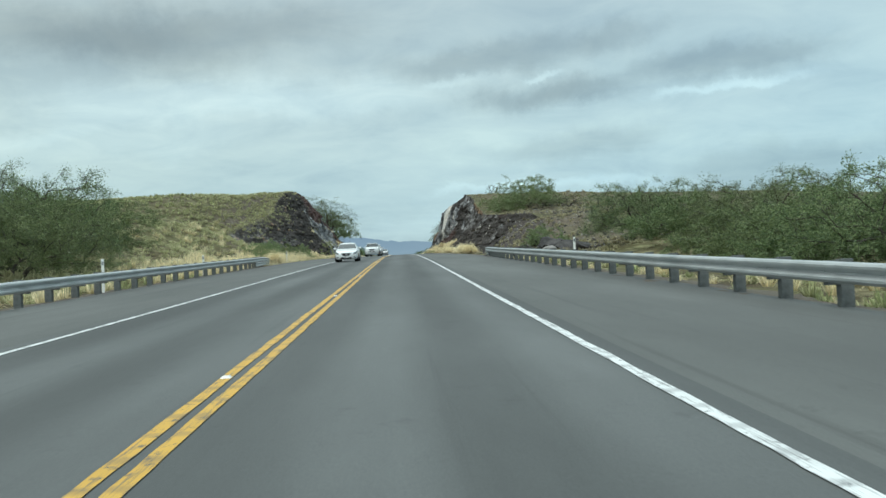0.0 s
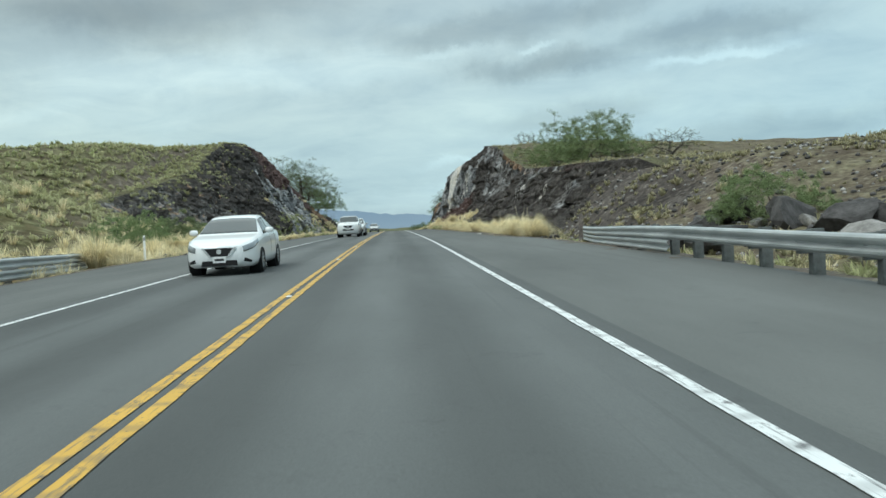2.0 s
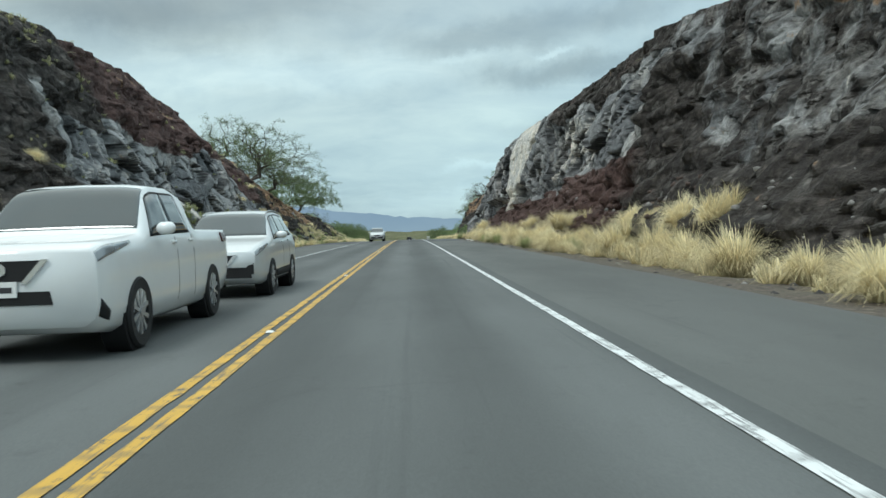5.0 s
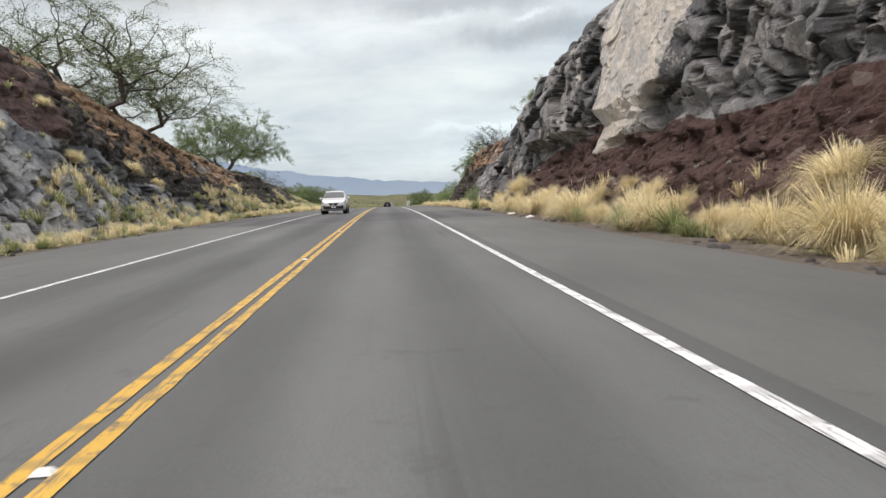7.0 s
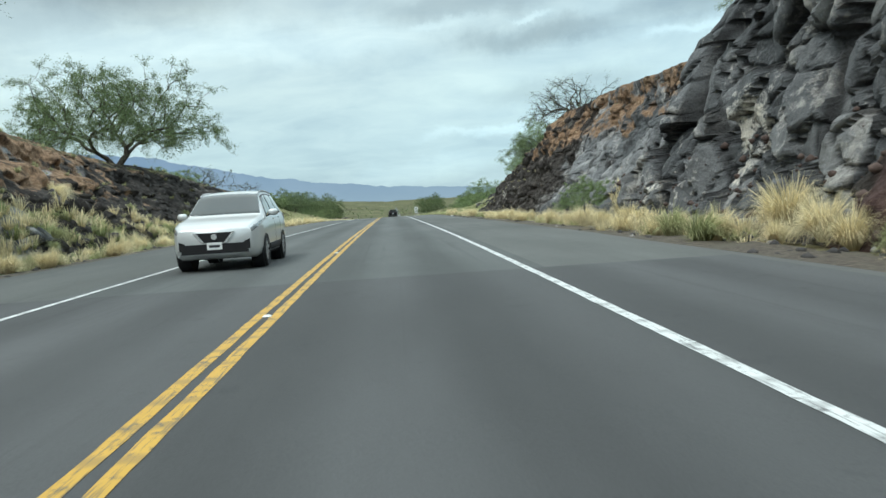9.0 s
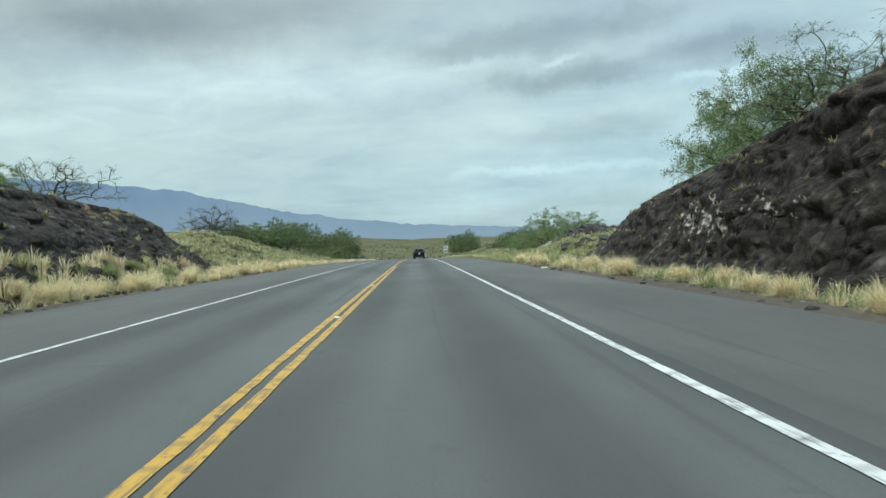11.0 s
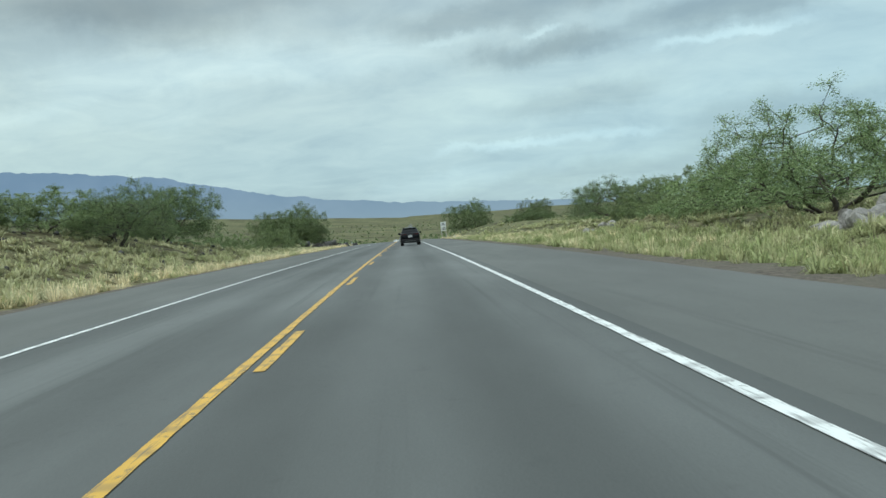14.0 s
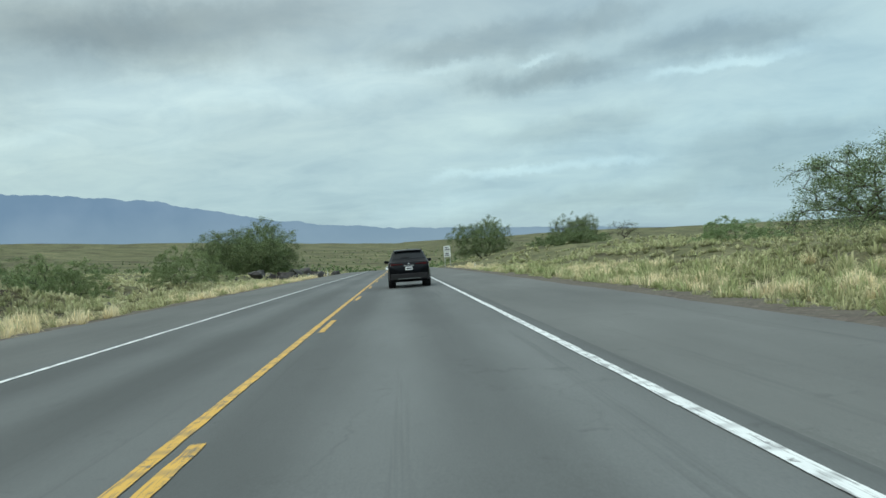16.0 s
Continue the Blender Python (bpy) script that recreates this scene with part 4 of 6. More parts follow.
def fountain(count, height, radius, width, seed, segs=4, low=1.04):
    """A soft mound of fine blades that rise from one root and arch over on all sides; their tips lie on a ragged dome."""
    g = np.random.default_rng(seed)
    lean = g.normal(0, 0.10, 2)
    V, F = [], []
    for _ in range(count):
        a = g.uniform(0, 2 * math.pi)
        th = math.acos(max(-0.2, 1 - low * g.uniform(0.05, 1)))
        k = g.uniform(0.66, 1.0) * (1.10 if g.uniform() < 0.05 else 1.0) * (1 + 0.14 * math.sin(3 * a + seed))
        out = np.array([math.cos(a), math.sin(a), 0.0])
        root = out * radius * 0.16 * math.sqrt(g.uniform(0, 1))
        tip = out * radius * math.sin(th) * k + np.array([lean[0], lean[1], 0]) * radius
        tip[2] = max(0.03, height * math.cos(th) * k + g.normal(0, 0.04) * height)
        mid_ = out * radius * math.sin(th) * 0.44 * k
        mid_[2] = max(tip[2] * 1.02, height * k * (0.66 + 0.40 * math.cos(th)))
        tw = a + g.normal(0, 0.7)
        side = np.array([-math.sin(tw), math.cos(tw), 0]) * width * g.uniform(0.6, 1.3)
        n0 = len(V)
        for i in range(segs + 1):
            f = i / segs
            p = root * (1 - f) ** 2 + mid_ * 2 * f * (1 - f) + tip * f * f
            if i == 0:
                p = p - np.array([0, 0, 0.04])
            if i < segs:
                w = side * (1 - 0.8 * f)
                V += [p - w, p + w]
            else:
                V.append(p)
        for i in range(segs - 1):
            q = n0 + 2 * i
            F.append((q, q + 1, q + 3, q + 2))
        q = n0 + 2 * (segs - 1)
        F.append((q, q + 1, q + 2))
    return V, F


def blade_mesh(name, VF, mat):
    """Blades with their height kept for the material."""
    V = np.array(VF[0])
    me = tri_mesh(name, V, VF[1], mat)
    a = me.attributes.new("tip", "FLOAT", "POINT")
    a.data.foreach_set("value", np.clip(V[:, 2] / V[:, 2].max(), 0, 1).astype(np.float32))
    return me


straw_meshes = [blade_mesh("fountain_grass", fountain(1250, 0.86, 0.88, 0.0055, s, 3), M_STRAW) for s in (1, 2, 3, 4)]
green_meshes = [blade_mesh("green_grass", fountain(420, 0.62, 0.55, 0.007, s, 3), M_GREENGRASS) for s in (11, 12, 13)]


def plant(name, me, x, y, s, label, cat, group, flat=1.0, sink=0.03, z=None):
    """A clump on the ground or on a bank, where its skirt follows the slope."""
    side, bank, slope = math.copysign(1, x), z is not None, 0.0
    z = float(terrain(x, y)) if z is None else z
    if 9.2 < x < 13 and 84 < y < 300:
        z, bank = max(z, min(wall_z(1, x, y), float(road_z(y)) + 1.1)), True
        s *= 0.82
    if abs(x) < 9.9:
        z = max(z, float(road_z(y)) - 0.09)
    if bank:
        low = max(wall_z(side, x - side * 0.4 * s, y), float(road_z(y)) - 0.12)
        slope = min(max((z - low) / (0.4 * s), 0.0), 0.8)
        sink += 0.08 * s * slope
    shear = Matrix.Identity(4)
    shear[2][0] = side * slope
    ob = new(name, me)
    ob.matrix_world = Matrix.Translation((x, y, z - sink)) @ shear @ Matrix.Rotation(rng.uniform(0, 6.28), 4, "Z") @ Matrix.Diagonal((s, s, s * flat, 1))
    return tagged(ob, label, cat, group)


STRAW = "pale straw-coloured fountain grass clump on the road verge"
n_straw = 0


def straw_row(y0, y1, step, xs, size, keep=1.0):
    global n_straw
    y = y0
    while y < y1:
        if rng.uniform() < keep and n_straw < 290:
            x = rng.uniform(*xs)
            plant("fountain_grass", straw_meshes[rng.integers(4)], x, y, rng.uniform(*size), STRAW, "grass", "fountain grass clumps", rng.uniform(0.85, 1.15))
            n_straw += 1
        y += step * rng.uniform(0.7, 1.3)


straw_row(136, 172, 3.0, (8.6, 10.4), (0.9, 1.8))
straw_row(84, 132, 1.35, (8.3, 9.7), (1.0, 1.6))
straw_row(132, 196, 2.7, (8.3, 9.4), (0.9, 1.8))
straw_row(182, 226, 2.4, (8.5, 10.2), (0.8, 1.4))
straw_row(130, 212, 3.0, (9.6, 11.0), (1.0, 1.9))
straw_row(215, 300, 2.5, (8.2, 9.7), (0.65, 1.1))
straw_row(60, 114, 1.5, (-13.5, -9.4), (1.1, 1.7))
straw_row(112, 190, 2.6, (-10.3, -8.6), (0.6, 1.05))
straw_row(190, 275, 2.4, (-10.6, -8.5), (0.6, 1.0))
straw_row(262, 330, 2.0, (-10.8, -8.3), (0.7, 1.2))
straw_row(300, 345, 3.0, (8.6, 10.5), (0.6, 0.95))
for k in range(14):
    yy, xx = rng.uniform(186, 285), rng.uniform(-13.2, -10.6)
    plant("fountain_grass", straw_meshes[k % 4], xx, yy, rng.uniform(0.6, 1.05), STRAW, "grass", "fountain grass clumps", z=wall_z(-1, xx, yy))
for k in range(12):
    yy, xx = rng.uniform(136, 192), rng.uniform(-13.5, -11.0)
    plant("fountain_grass", straw_meshes[k % 4], xx, yy, rng.uniform(0.45, 0.8), STRAW, "grass", "fountain grass clumps", z=wall_z(-1, xx, yy))
straw_row(10, 80, 6.5, (9.0, 12.0), (0.5, 0.9))


def carpet(name, meshes, points, size, label, mat, base=None, lift=-0.02):
    """Many small tufts in one mesh; each tuft has a tone of its own."""
    Vs, Fs, tips, tones, off = [], [], [], [], 0
    src = []
    for m in meshes:
        V = np.array(m[0])
        src.append((V, np.array([f if len(f) == 4 else (*f, -1) for f in m[1]]), np.clip(V[:, 2] / V[:, 2].max(), 0, 1)))
    Z = terrain(points[:, 0], points[:, 1]) if base is None else base
    for (x, y), z in zip(points, Z):
        V, F, tp = src[rng.integers(len(src))]
        s = rng.uniform(*size)
        a = rng.uniform(0, 6.28)
        c, sn = math.cos(a), math.sin(a)
        Vs.append(np.stack([(V[:, 0] * c - V[:, 1] * sn) * s + x, (V[:, 0] * sn + V[:, 1] * c) * s + y, V[:, 2] * s * rng.uniform(0.7, 1.1) + z + lift], 1))
        Fs.append(np.where(F < 0, -1, F + off))
        tips.append(tp)
        tones.append(np.full(len(V), rng.uniform()))
        off += len(V)
    F = np.concatenate(Fs)
    keep = F >= 0
    me = bpy.data.meshes.new(name)
    V = np.concatenate(Vs).astype(np.float32)
    n = keep.sum(1)
    me.vertices.add(len(V))
    me.vertices.foreach_set("co", V.reshape(-1))
    me.loops.add(int(n.sum()))
    me.loops.foreach_set("vertex_index", F[keep].astype(np.int32))
    me.polygons.add(len(n))
    me.polygons.foreach_set("loop_start", np.concatenate([[0], np.cumsum(n)[:-1]]).astype(np.int32))
    me.update(calc_edges=True)
    me.materials.append(mat)
    for nm, val in (("tip", tips), ("tuft", tones)):
        a = me.attributes.new(nm, "FLOAT", "POINT")
        a.data.foreach_set("value", np.concatenate(val).astype(np.float32))
    return tagged(new(name, me), label, "grass", kind="stuff")


light_straw = [fountain(50, 0.72, 0.62, 0.012, s, 2) for s in (31, 32, 37)]
light_green = [fountain(46, 0.50, 0.50, 0.015, s, 2) for s in (33, 34, 38)]


def tussock(seed, blades_=28, width=0.034):
    """A low rounded cushion of grass."""
    return fountain(blades_, 0.44, 0.52, width, seed, 2, 1.0)


light_scrub = [tussock(s) for s in (35, 36, 39, 40)]
far_tufts = [tussock(s, 16, 0.06) for s in (45, 46, 47)]


def scatter(n, xs, ys):
    return np.stack([rng.uniform(*xs, n), rng.uniform(*ys, n)], 1)


def clumped(n, xs, ys, scale=5.0, level=-0.1, seed=3):
    """Places that keep to drifts, with bare ground between."""
    P = scatter(n * 3, xs, ys)
    v = vnoise(P[:, 0] / scale, P[:, 1] / scale, 0.5, seed) + 0.5 * vnoise(P[:, 0] / (scale * 0.3), P[:, 1] / (scale * 0.3), 0.5, seed + 1)
    return P[v > level][:n]


def on_bank(n, xs, ys, side=-1):
    P = scatter(n, xs, ys)
    return P, np.array([max(wall_z(side, x, y), float(terrain(x, y))) if abs(x) > 15 else wall_z(side, x, y) for x, y in P])


carpet("hill_scrub_upper_west", far_tufts, clumped(4000, (-46, -24), (20, 170), 5.0, -0.35), (0.5, 1.35), "grey-green tussocks over the top of the hill", M_SCRUB)
carpet("hill_scrub_west", light_scrub, clumped(4200, (-26, -10.5), (20, 170), 5.0, -0.4), (0.55, 1.4), "grey-green tussocks over the grassy hill", M_SCRUB)
carpet("plain_scrub_west", light_scrub, np.concatenate([clumped(4000, (-34, -10), (272, 430), 5.0, -0.5), scatter(1300, (-28, -10), (276, 335))]), (0.6, 1.5), "grey-green tussocks over the low lava ground", M_SCRUB)
carpet("plain_scrub_north_west", far_tufts, clumped(5200, (-110, -12), (385, 660), 8, -0.3), (0.5, 1.5), "grey-green tussocks over the low lava ground", M_SCRUB)
carpet("hill_scrub_east", light_scrub, np.concatenate([clumped(2700, (10, 34), (45, 135), 3.0, -0.1), clumped(1000, (13, 44), (130, 300), 3.0, 0.1)]), (0.35, 1.1), "sparse dry tussocks over stony hill", M_DRYSCRUB)
carpet("plain_scrub_east", light_scrub, np.concatenate([clumped(3000, (11, 34), (270, 430), 5.0, -0.5), scatter(500, (12, 26), (322, 376)), scatter(1100, (11.5, 27), (276, 324))]), (0.45, 1.25), "grey-green tussocks over the low lava ground", M_SCRUB)
carpet("plain_scrub_north_east", far_tufts, clumped(4400, (13, 100), (385, 660), 8, -0.3), (0.5, 1.5), "grey-green tussocks over the low lava ground", M_SCRUB)
carpet("far_scrub", far_tufts, np.concatenate([scatter(900, (-200, -14), (560, 1000)), scatter(700, (14, 160), (560, 1000)), scatter(700, (-260, 260), (900, 1700))]), (2.0, 6.0), "dark green bushes over the far lava plain", M_LEAF_DARK)
carpet("verge_grass_east", light_green, np.concatenate([scatter(1500, (8.1, 13.5), (290, 350)), clumped(1100, (8.1, 13.5), (345, 420), 2.5, -0.4), scatter(160, (8.6, 12), (-5, 84)), scatter(110, (8.4, 10.5), (150, 290)), scatter(420, (8.2, 11.0), (224, 294))]), (0.55, 1.25), "green grass along the verge", M_GREENGRASS)
carpet("verge_grass_west", light_green, np.concatenate([scatter(380, (-12, -8.7), (84, 275)), scatter(800, (-15, -8.7), (276, 440)), scatter(130, (-12, -9), (-5, 84))]), (0.6, 1.3), "green grass along the verge", M_GREENGRASS)
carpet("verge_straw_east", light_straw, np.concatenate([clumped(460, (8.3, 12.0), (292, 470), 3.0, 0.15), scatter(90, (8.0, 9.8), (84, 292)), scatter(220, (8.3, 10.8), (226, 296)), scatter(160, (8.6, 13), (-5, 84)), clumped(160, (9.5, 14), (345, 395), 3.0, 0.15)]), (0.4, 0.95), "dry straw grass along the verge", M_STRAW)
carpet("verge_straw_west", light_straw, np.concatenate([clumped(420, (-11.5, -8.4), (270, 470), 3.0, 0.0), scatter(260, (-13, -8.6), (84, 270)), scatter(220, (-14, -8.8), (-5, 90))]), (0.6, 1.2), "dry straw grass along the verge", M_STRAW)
P_, Z_ = on_bank(620, (-12.2, -9.4), (184, 285))
carpet("bank_straw_west", light_straw, P_, (0.6, 1.4), "dry straw grass over the lower bank", M_STRAW, Z_)
P_, Z_ = on_bank(1150, (-11.6, -9.2), (120, 300))
carpet("bank_grass_west", light_green, P_, (0.7, 1.5), "green grass over the lower bank", M_GREENGRASS, Z_)
P_ = np.concatenate([scatter(150, (8.3, 9.6), (84, 130)), clumped(170, (8.3, 10.8), (130, 230), 2.2, 0.25)])
Z_ = np.array([max(float(terrain(x, y)), float(road_z(y)) - 0.09, min(wall_z(1, x, y), float(road_z(y)) + 1.5) if x > 9.2 else -9) for x, y in P_])
carpet("straw_fringe_east", light_straw, P_, (0.7, 1.35), "pale dry straw between the larger grass clumps", M_STRAW, Z_)
carpet("straw_fringe_west", light_straw, np.concatenate([scatter(560, (-15, -8.9), (46, 126)), clumped(240, (-24, -12), (50, 112), 3.0, 0.2)]), (0.8, 1.6), "pale dry straw below the hill", M_STRAW)
P_, Z_ = on_bank(900, (-24, -15.2), (98, 150))
carpet("rim_scrub_west", light_scrub, P_, (0.4, 1.1), "grey-green tussocks along the rim of the cutting", M_SCRUB, Z_)
P_, Z_ = on_bank(420, (14, 19.5), (92, 225), 1)
carpet("rim_scrub_east", light_scrub, P_, (0.3, 0.9), "dry tussocks along the rim of the cutting", M_DRYSCRUB, Z_)
P_, Z_ = on_bank(170, (10.6, 15.0), (252, 300), 1)
carpet("bank_scrub_east", light_scrub, P_, (0.3, 0.8), "dry tufts clinging to the dark rock", M_DRYSCRUB, Z_)
P_, Z_ = on_bank(500, (-17.5, -12.0), (100, 300))
carpet("bank_scrub_west", light_scrub, P_, (0.3, 0.9), "grey-green tufts clinging to the rocky bank", M_SCRUB, Z_)
for k in range(46):
    yy = rng.uniform(300, 400)
    plant("grass_tuft", green_meshes[k % 3], rng.uniform(8.5, 11.0), yy, rng.uniform(0.55, 1.0), "green bushy roadside grass tuft", "grass", "roadside grass tufts")
for k in range(50):
    yy, xx = rng.uniform(190, 300), rng.uniform(-12.6, -10.2)
    plant("grass_tuft", green_meshes[k % 3], xx, yy, rng.uniform(0.5, 1.0), "green bushy roadside grass tuft", "grass", "roadside grass tufts", z=wall_z(-1, xx, yy))
for k in range(16):
    plant("grass_tuft", green_meshes[k % 3], rng.uniform(7.9, 9.2), rng.uniform(138, 222), rng.uniform(1.0, 1.7), "green bushy roadside grass tuft", "grass", "roadside grass tufts")
for k in range(40):
    yy = rng.uniform(122, 250)
    plant("grass_tuft", green_meshes[k % 3], rng.uniform(-10.2, -8.6), yy, rng.uniform(0.6, 1.1), "green bushy roadside grass tuft", "grass", "roadside grass tufts")


# ---- trees ----
def tube(V, F, pts, radii, sides):
    k0 = len(V)
    n = len(pts)
    for i in range(n):
        d = pts[min(i + 1, n - 1)] - pts[max(i - 1, 0)]
        d = d / (np.linalg.norm(d) + 1e-9)
        u = np.cross(d, [0.3, 0.9, 0.25])
        u /= np.linalg.norm(u) + 1e-9
        w = np.cross(d, u)
        for s in range(sides):
            a = 2 * math.pi * s / sides
            V.append(pts[i] + (u * math.cos(a) + w * math.sin(a)) * radii[i])
    for i in range(n - 1):
        for s in range(sides):
            a, b = k0 + i * sides + s, k0 + i * sides + (s + 1) % sides
            F.append((a, b, b + sides, a + sides))


def tree_meshes(name, seed, height, spread, stems, leaves, leaf_size, wind=(0, 0), low=0.35, leaf=M_LEAF, reach=150, twig=0.008, droop=0.25, fill=0.45, fluff=0.10, twigs=4):
    """A spreading thorn tree: limbs grow from crooked stems to places spread through a lumpy crown, each joining the nearest limb;
    their tips carry sprays of fine twigs with small leaves."""
    g = np.random.default_rng(seed)
    base_z = low * height
    # where the crown wants to be
    want = []
    while len(want) < reach:
        a, c = g.uniform(0, 2 * math.pi), g.uniform(-0.12, 1)
        r = g.uniform(fill ** 3, 1) ** (1 / 3)
        k = r * (1 + 0.16 * math.sin(3 * a + seed) + 0.10 * math.sin(5 * a + 2.1 * seed) + 0.12 * math.sin(7 * c + seed))
        sn = math.sqrt(max(0.0, 1 - c * c))
        p = np.array([spread * 0.86 * k * sn * math.cos(a), spread * 0.86 * k * sn * math.sin(a), base_z + (height - base_z) * 0.92 * k * c])
        p[:2] += np.array(wind) * p[2] * 0.35
        if p[2] > 0.12 * height:
            want.append(p)
    want.sort(key=lambda q: np.linalg.norm(q * np.array([1, 1, 0.7])))
    N, up_, path = [], [], []

    def node(p, parent):
        N.append(p)
        up_.append(parent)
        path.append(0.0 if parent < 0 else path[parent] + float(np.linalg.norm(p - N[parent])))
        return len(N) - 1

    roots = []
    for s in range(stems):
        a = 2 * math.pi * s / stems + g.uniform(-0.5, 0.5)
        o = 0.05 * stems
        i = node(np.array([math.cos(a) * o, math.sin(a) * o, -0.25]), -1)
        roots.append(i)
        tilt = 0.22 if stems == 1 else g.uniform(0.35, 0.75)
        d = np.array([math.cos(a) * tilt + wind[0] * 0.2, math.sin(a) * tilt + wind[1] * 0.2, 1.0])
        for q in range(5):
            d = d + g.normal(0, 0.16, 3)
            d[2] = max(d[2], 0.5)
            i = node(N[i] + d / np.linalg.norm(d) * max(base_z, 0.25 * height) * 0.8 / 5, i)
    tips = []
    for p in want:
        A = np.array(N)
        dist = np.linalg.norm(A - p, axis=1)
        cost = dist + 0.30 * np.array(path) + 0.8 * np.clip(A[:, 2] - p[2], 0, None)
        i = int(np.argmin(cost))
        L = dist[i]
        n = max(2, int(L / (0.09 * height)) + 1)
        start, hop = N[i].copy(), g.normal(0, 0.10 * L, 3)
        hop[2] += 0.10 * L
        for q in range(1, n + 1):
            f = q / n
            i = node(start + (p - start) * f + hop * 4 * f * (1 - f) * 0.5 + g.normal(0, 0.018 * L, 3) * (q < n), i)
        tips.append(i)
    load = np.zeros(len(N))
    load[tips] = 1
    for i in range(len(N) - 1, -1, -1):
        if up_[i] >= 0:
            load[up_[i]] += load[i]
    rad = twig * 1.1 * np.maximum(load, 1) ** 0.5
    V, F, sprays = [], [], []
    kids = {}
    for i, q in enumerate(up_):
        kids.setdefault(q, []).append(i)
    todo = [(r, None) for r in roots]
    while todo:
        i, before = todo.pop()
        chain = ([before] if before is not None else []) + [i]
        while kids.get(i):
            ks = sorted(kids[i], key=lambda q: -load[q])
            todo += [(q, i) for q in ks[1:]]
            i = ks[0]
            chain.append(i)
        r_ = [float(rad[q]) for q in chain]
        if before is not None:
            r_[0] = min(r_[0], r_[1] * 1.25)
        tube(V, F, [N[q] for q in chain], r_, 7 if r_[0] > 0.09 else 5 if r_[0] > 0.035 else 3)
    for i in tips:
        p0, d0 = N[i], N[i] - N[up_[i]]
        d0 = d0 / (np.linalg.norm(d0) + 1e-9)
        for _ in range(twigs):
            d = d0 * 0.7 + g.normal(0, 0.65, 3) + np.array([wind[0] * 0.4, wind[1] * 0.4, 0.12])
            d /= np.linalg.norm(d)
            L = g.uniform(0.07, 0.16) * height
            m_ = p0 + d * L * 0.55
            e_ = p0 + d * L + np.array([0, 0, -droop * L])
            pts = [p0 - d0 * 0.02, m_, e_]
            tube(V, F, pts, [twig * 0.8, twig * 0.6, twig * 0.3], 3)
            sprays.append(pts)
    V = np.array(V)
    top, wide = V[:, 2].max(), np.percentile(np.hypot(V[:, 0], V[:, 1]), 98)
    sc = np.array([spread / wide, spread / wide, height / top])
    wood = tri_mesh(name + "_wood", V * sc, F, M_BARK, True)
    if not leaves:
        return wood, None
    S = np.array(sprays)
    pick = g.integers(0, len(S), leaves)
    f = g.uniform(0.0, 2.05, leaves)
    j = np.minimum(f.astype(int), 1)
    a_, b_ = S[pick, j], S[pick, j + 1]
    d = b_ - a_
    c = (a_ + d * (f - j)[:, None]) * sc + g.normal(0, fluff, (leaves, 3))
    d = d / (np.linalg.norm(d, axis=1)[:, None] + 1e-9) + g.normal(0, 0.6, d.shape)
    d[:, 2] -= 0.2
    d /= np.linalg.norm(d, axis=1)[:, None]
    w = np.cross(d, g.normal(0, 1, d.shape))
    w /= np.linalg.norm(w, axis=1)[:, None] + 1e-9
    L = leaf_size * g.uniform(0.6, 1.3, (leaves, 1))
    LV = np.stack([c - w * L * 0.17, c + d * L, c + w * L * 0.17 + d * L * 0.25], 1).reshape(-1, 3)
    return wood, tri_mesh(name + "_crown", LV, np.arange(len(LV)).reshape(-1, 3), leaf)


def kind_of_tree(name, seed, height, spread, stems, leaves, leaf_size, *a, **k):
    """A full tree, and a lighter one for small growth."""
    full = tree_meshes(name, seed, height, spread, stems, leaves, leaf_size, *a, **k)
    small = tree_meshes(name + "_small", seed + 1, height, spread, stems, leaves // 2, leaf_size * 1.45, *a, **dict(k, reach=k["reach"] // 2))
    return full, small


KINDS = {
    "umbrella": kind_of_tree("umbrella", 41, 6.7, 7.0, 1, 100000, 0.11, low=0.28, leaf=M_LEAF_DARK, reach=420, fill=0.5, twig=0.011),
    "airy": kind_of_tree("airy", 52, 7.0, 5.6, 2, 38000, 0.10, (0.12, -0.05), low=0.34, leaf=M_LEAF_DARK, reach=400, fill=0.4, twig=0.012),
    "windy": kind_of_tree("windy", 64, 5.6, 6.0, 5, 90000, 0.10, (0.3, -0.1), low=0.14, reach=360, fill=0.3, twig=0.010),
    "bushy": kind_of_tree("bushy", 74, 5.0, 4.6, 4, 72000, 0.11, low=0.16, leaf=M_LEAF_DARK, reach=340, fill=0.3),
    "thorny": kind_of_tree("thorny", 85, 4.8, 5.0, 3, 74000, 0.085, (0.2, 0), low=0.26, leaf=M_LEAF_DARK, reach=400, fill=0.35, twig=0.011),
    "bare": kind_of_tree("bare", 96, 4.0, 3.8, 2, 4000, 0.08, (0.2, 0), low=0.25, reach=330, fill=0.3, twig=0.011),
    "dead": kind_of_tree("dead", 107, 2.4, 1.9, 3, 0, 0.1, low=0.2, reach=30, twig=0.010, twigs=2),
}
LABELS = {
    "umbrella": "flat-topped kiawe tree with small green leaves and a dark trunk",
    "airy": "tall airy kiawe tree with thin crooked branches",
    "windy": "wind-bent bright green kiawe tree with feathery twigs",
    "bushy": "dense dark green thorn tree, leafy to the ground",
    "thorny": "thorny grey-branched tree with sparse green leaves",
    "bare": "nearly leafless grey thorn tree",
    "dead": "dead shrub of bare grey branches",
}


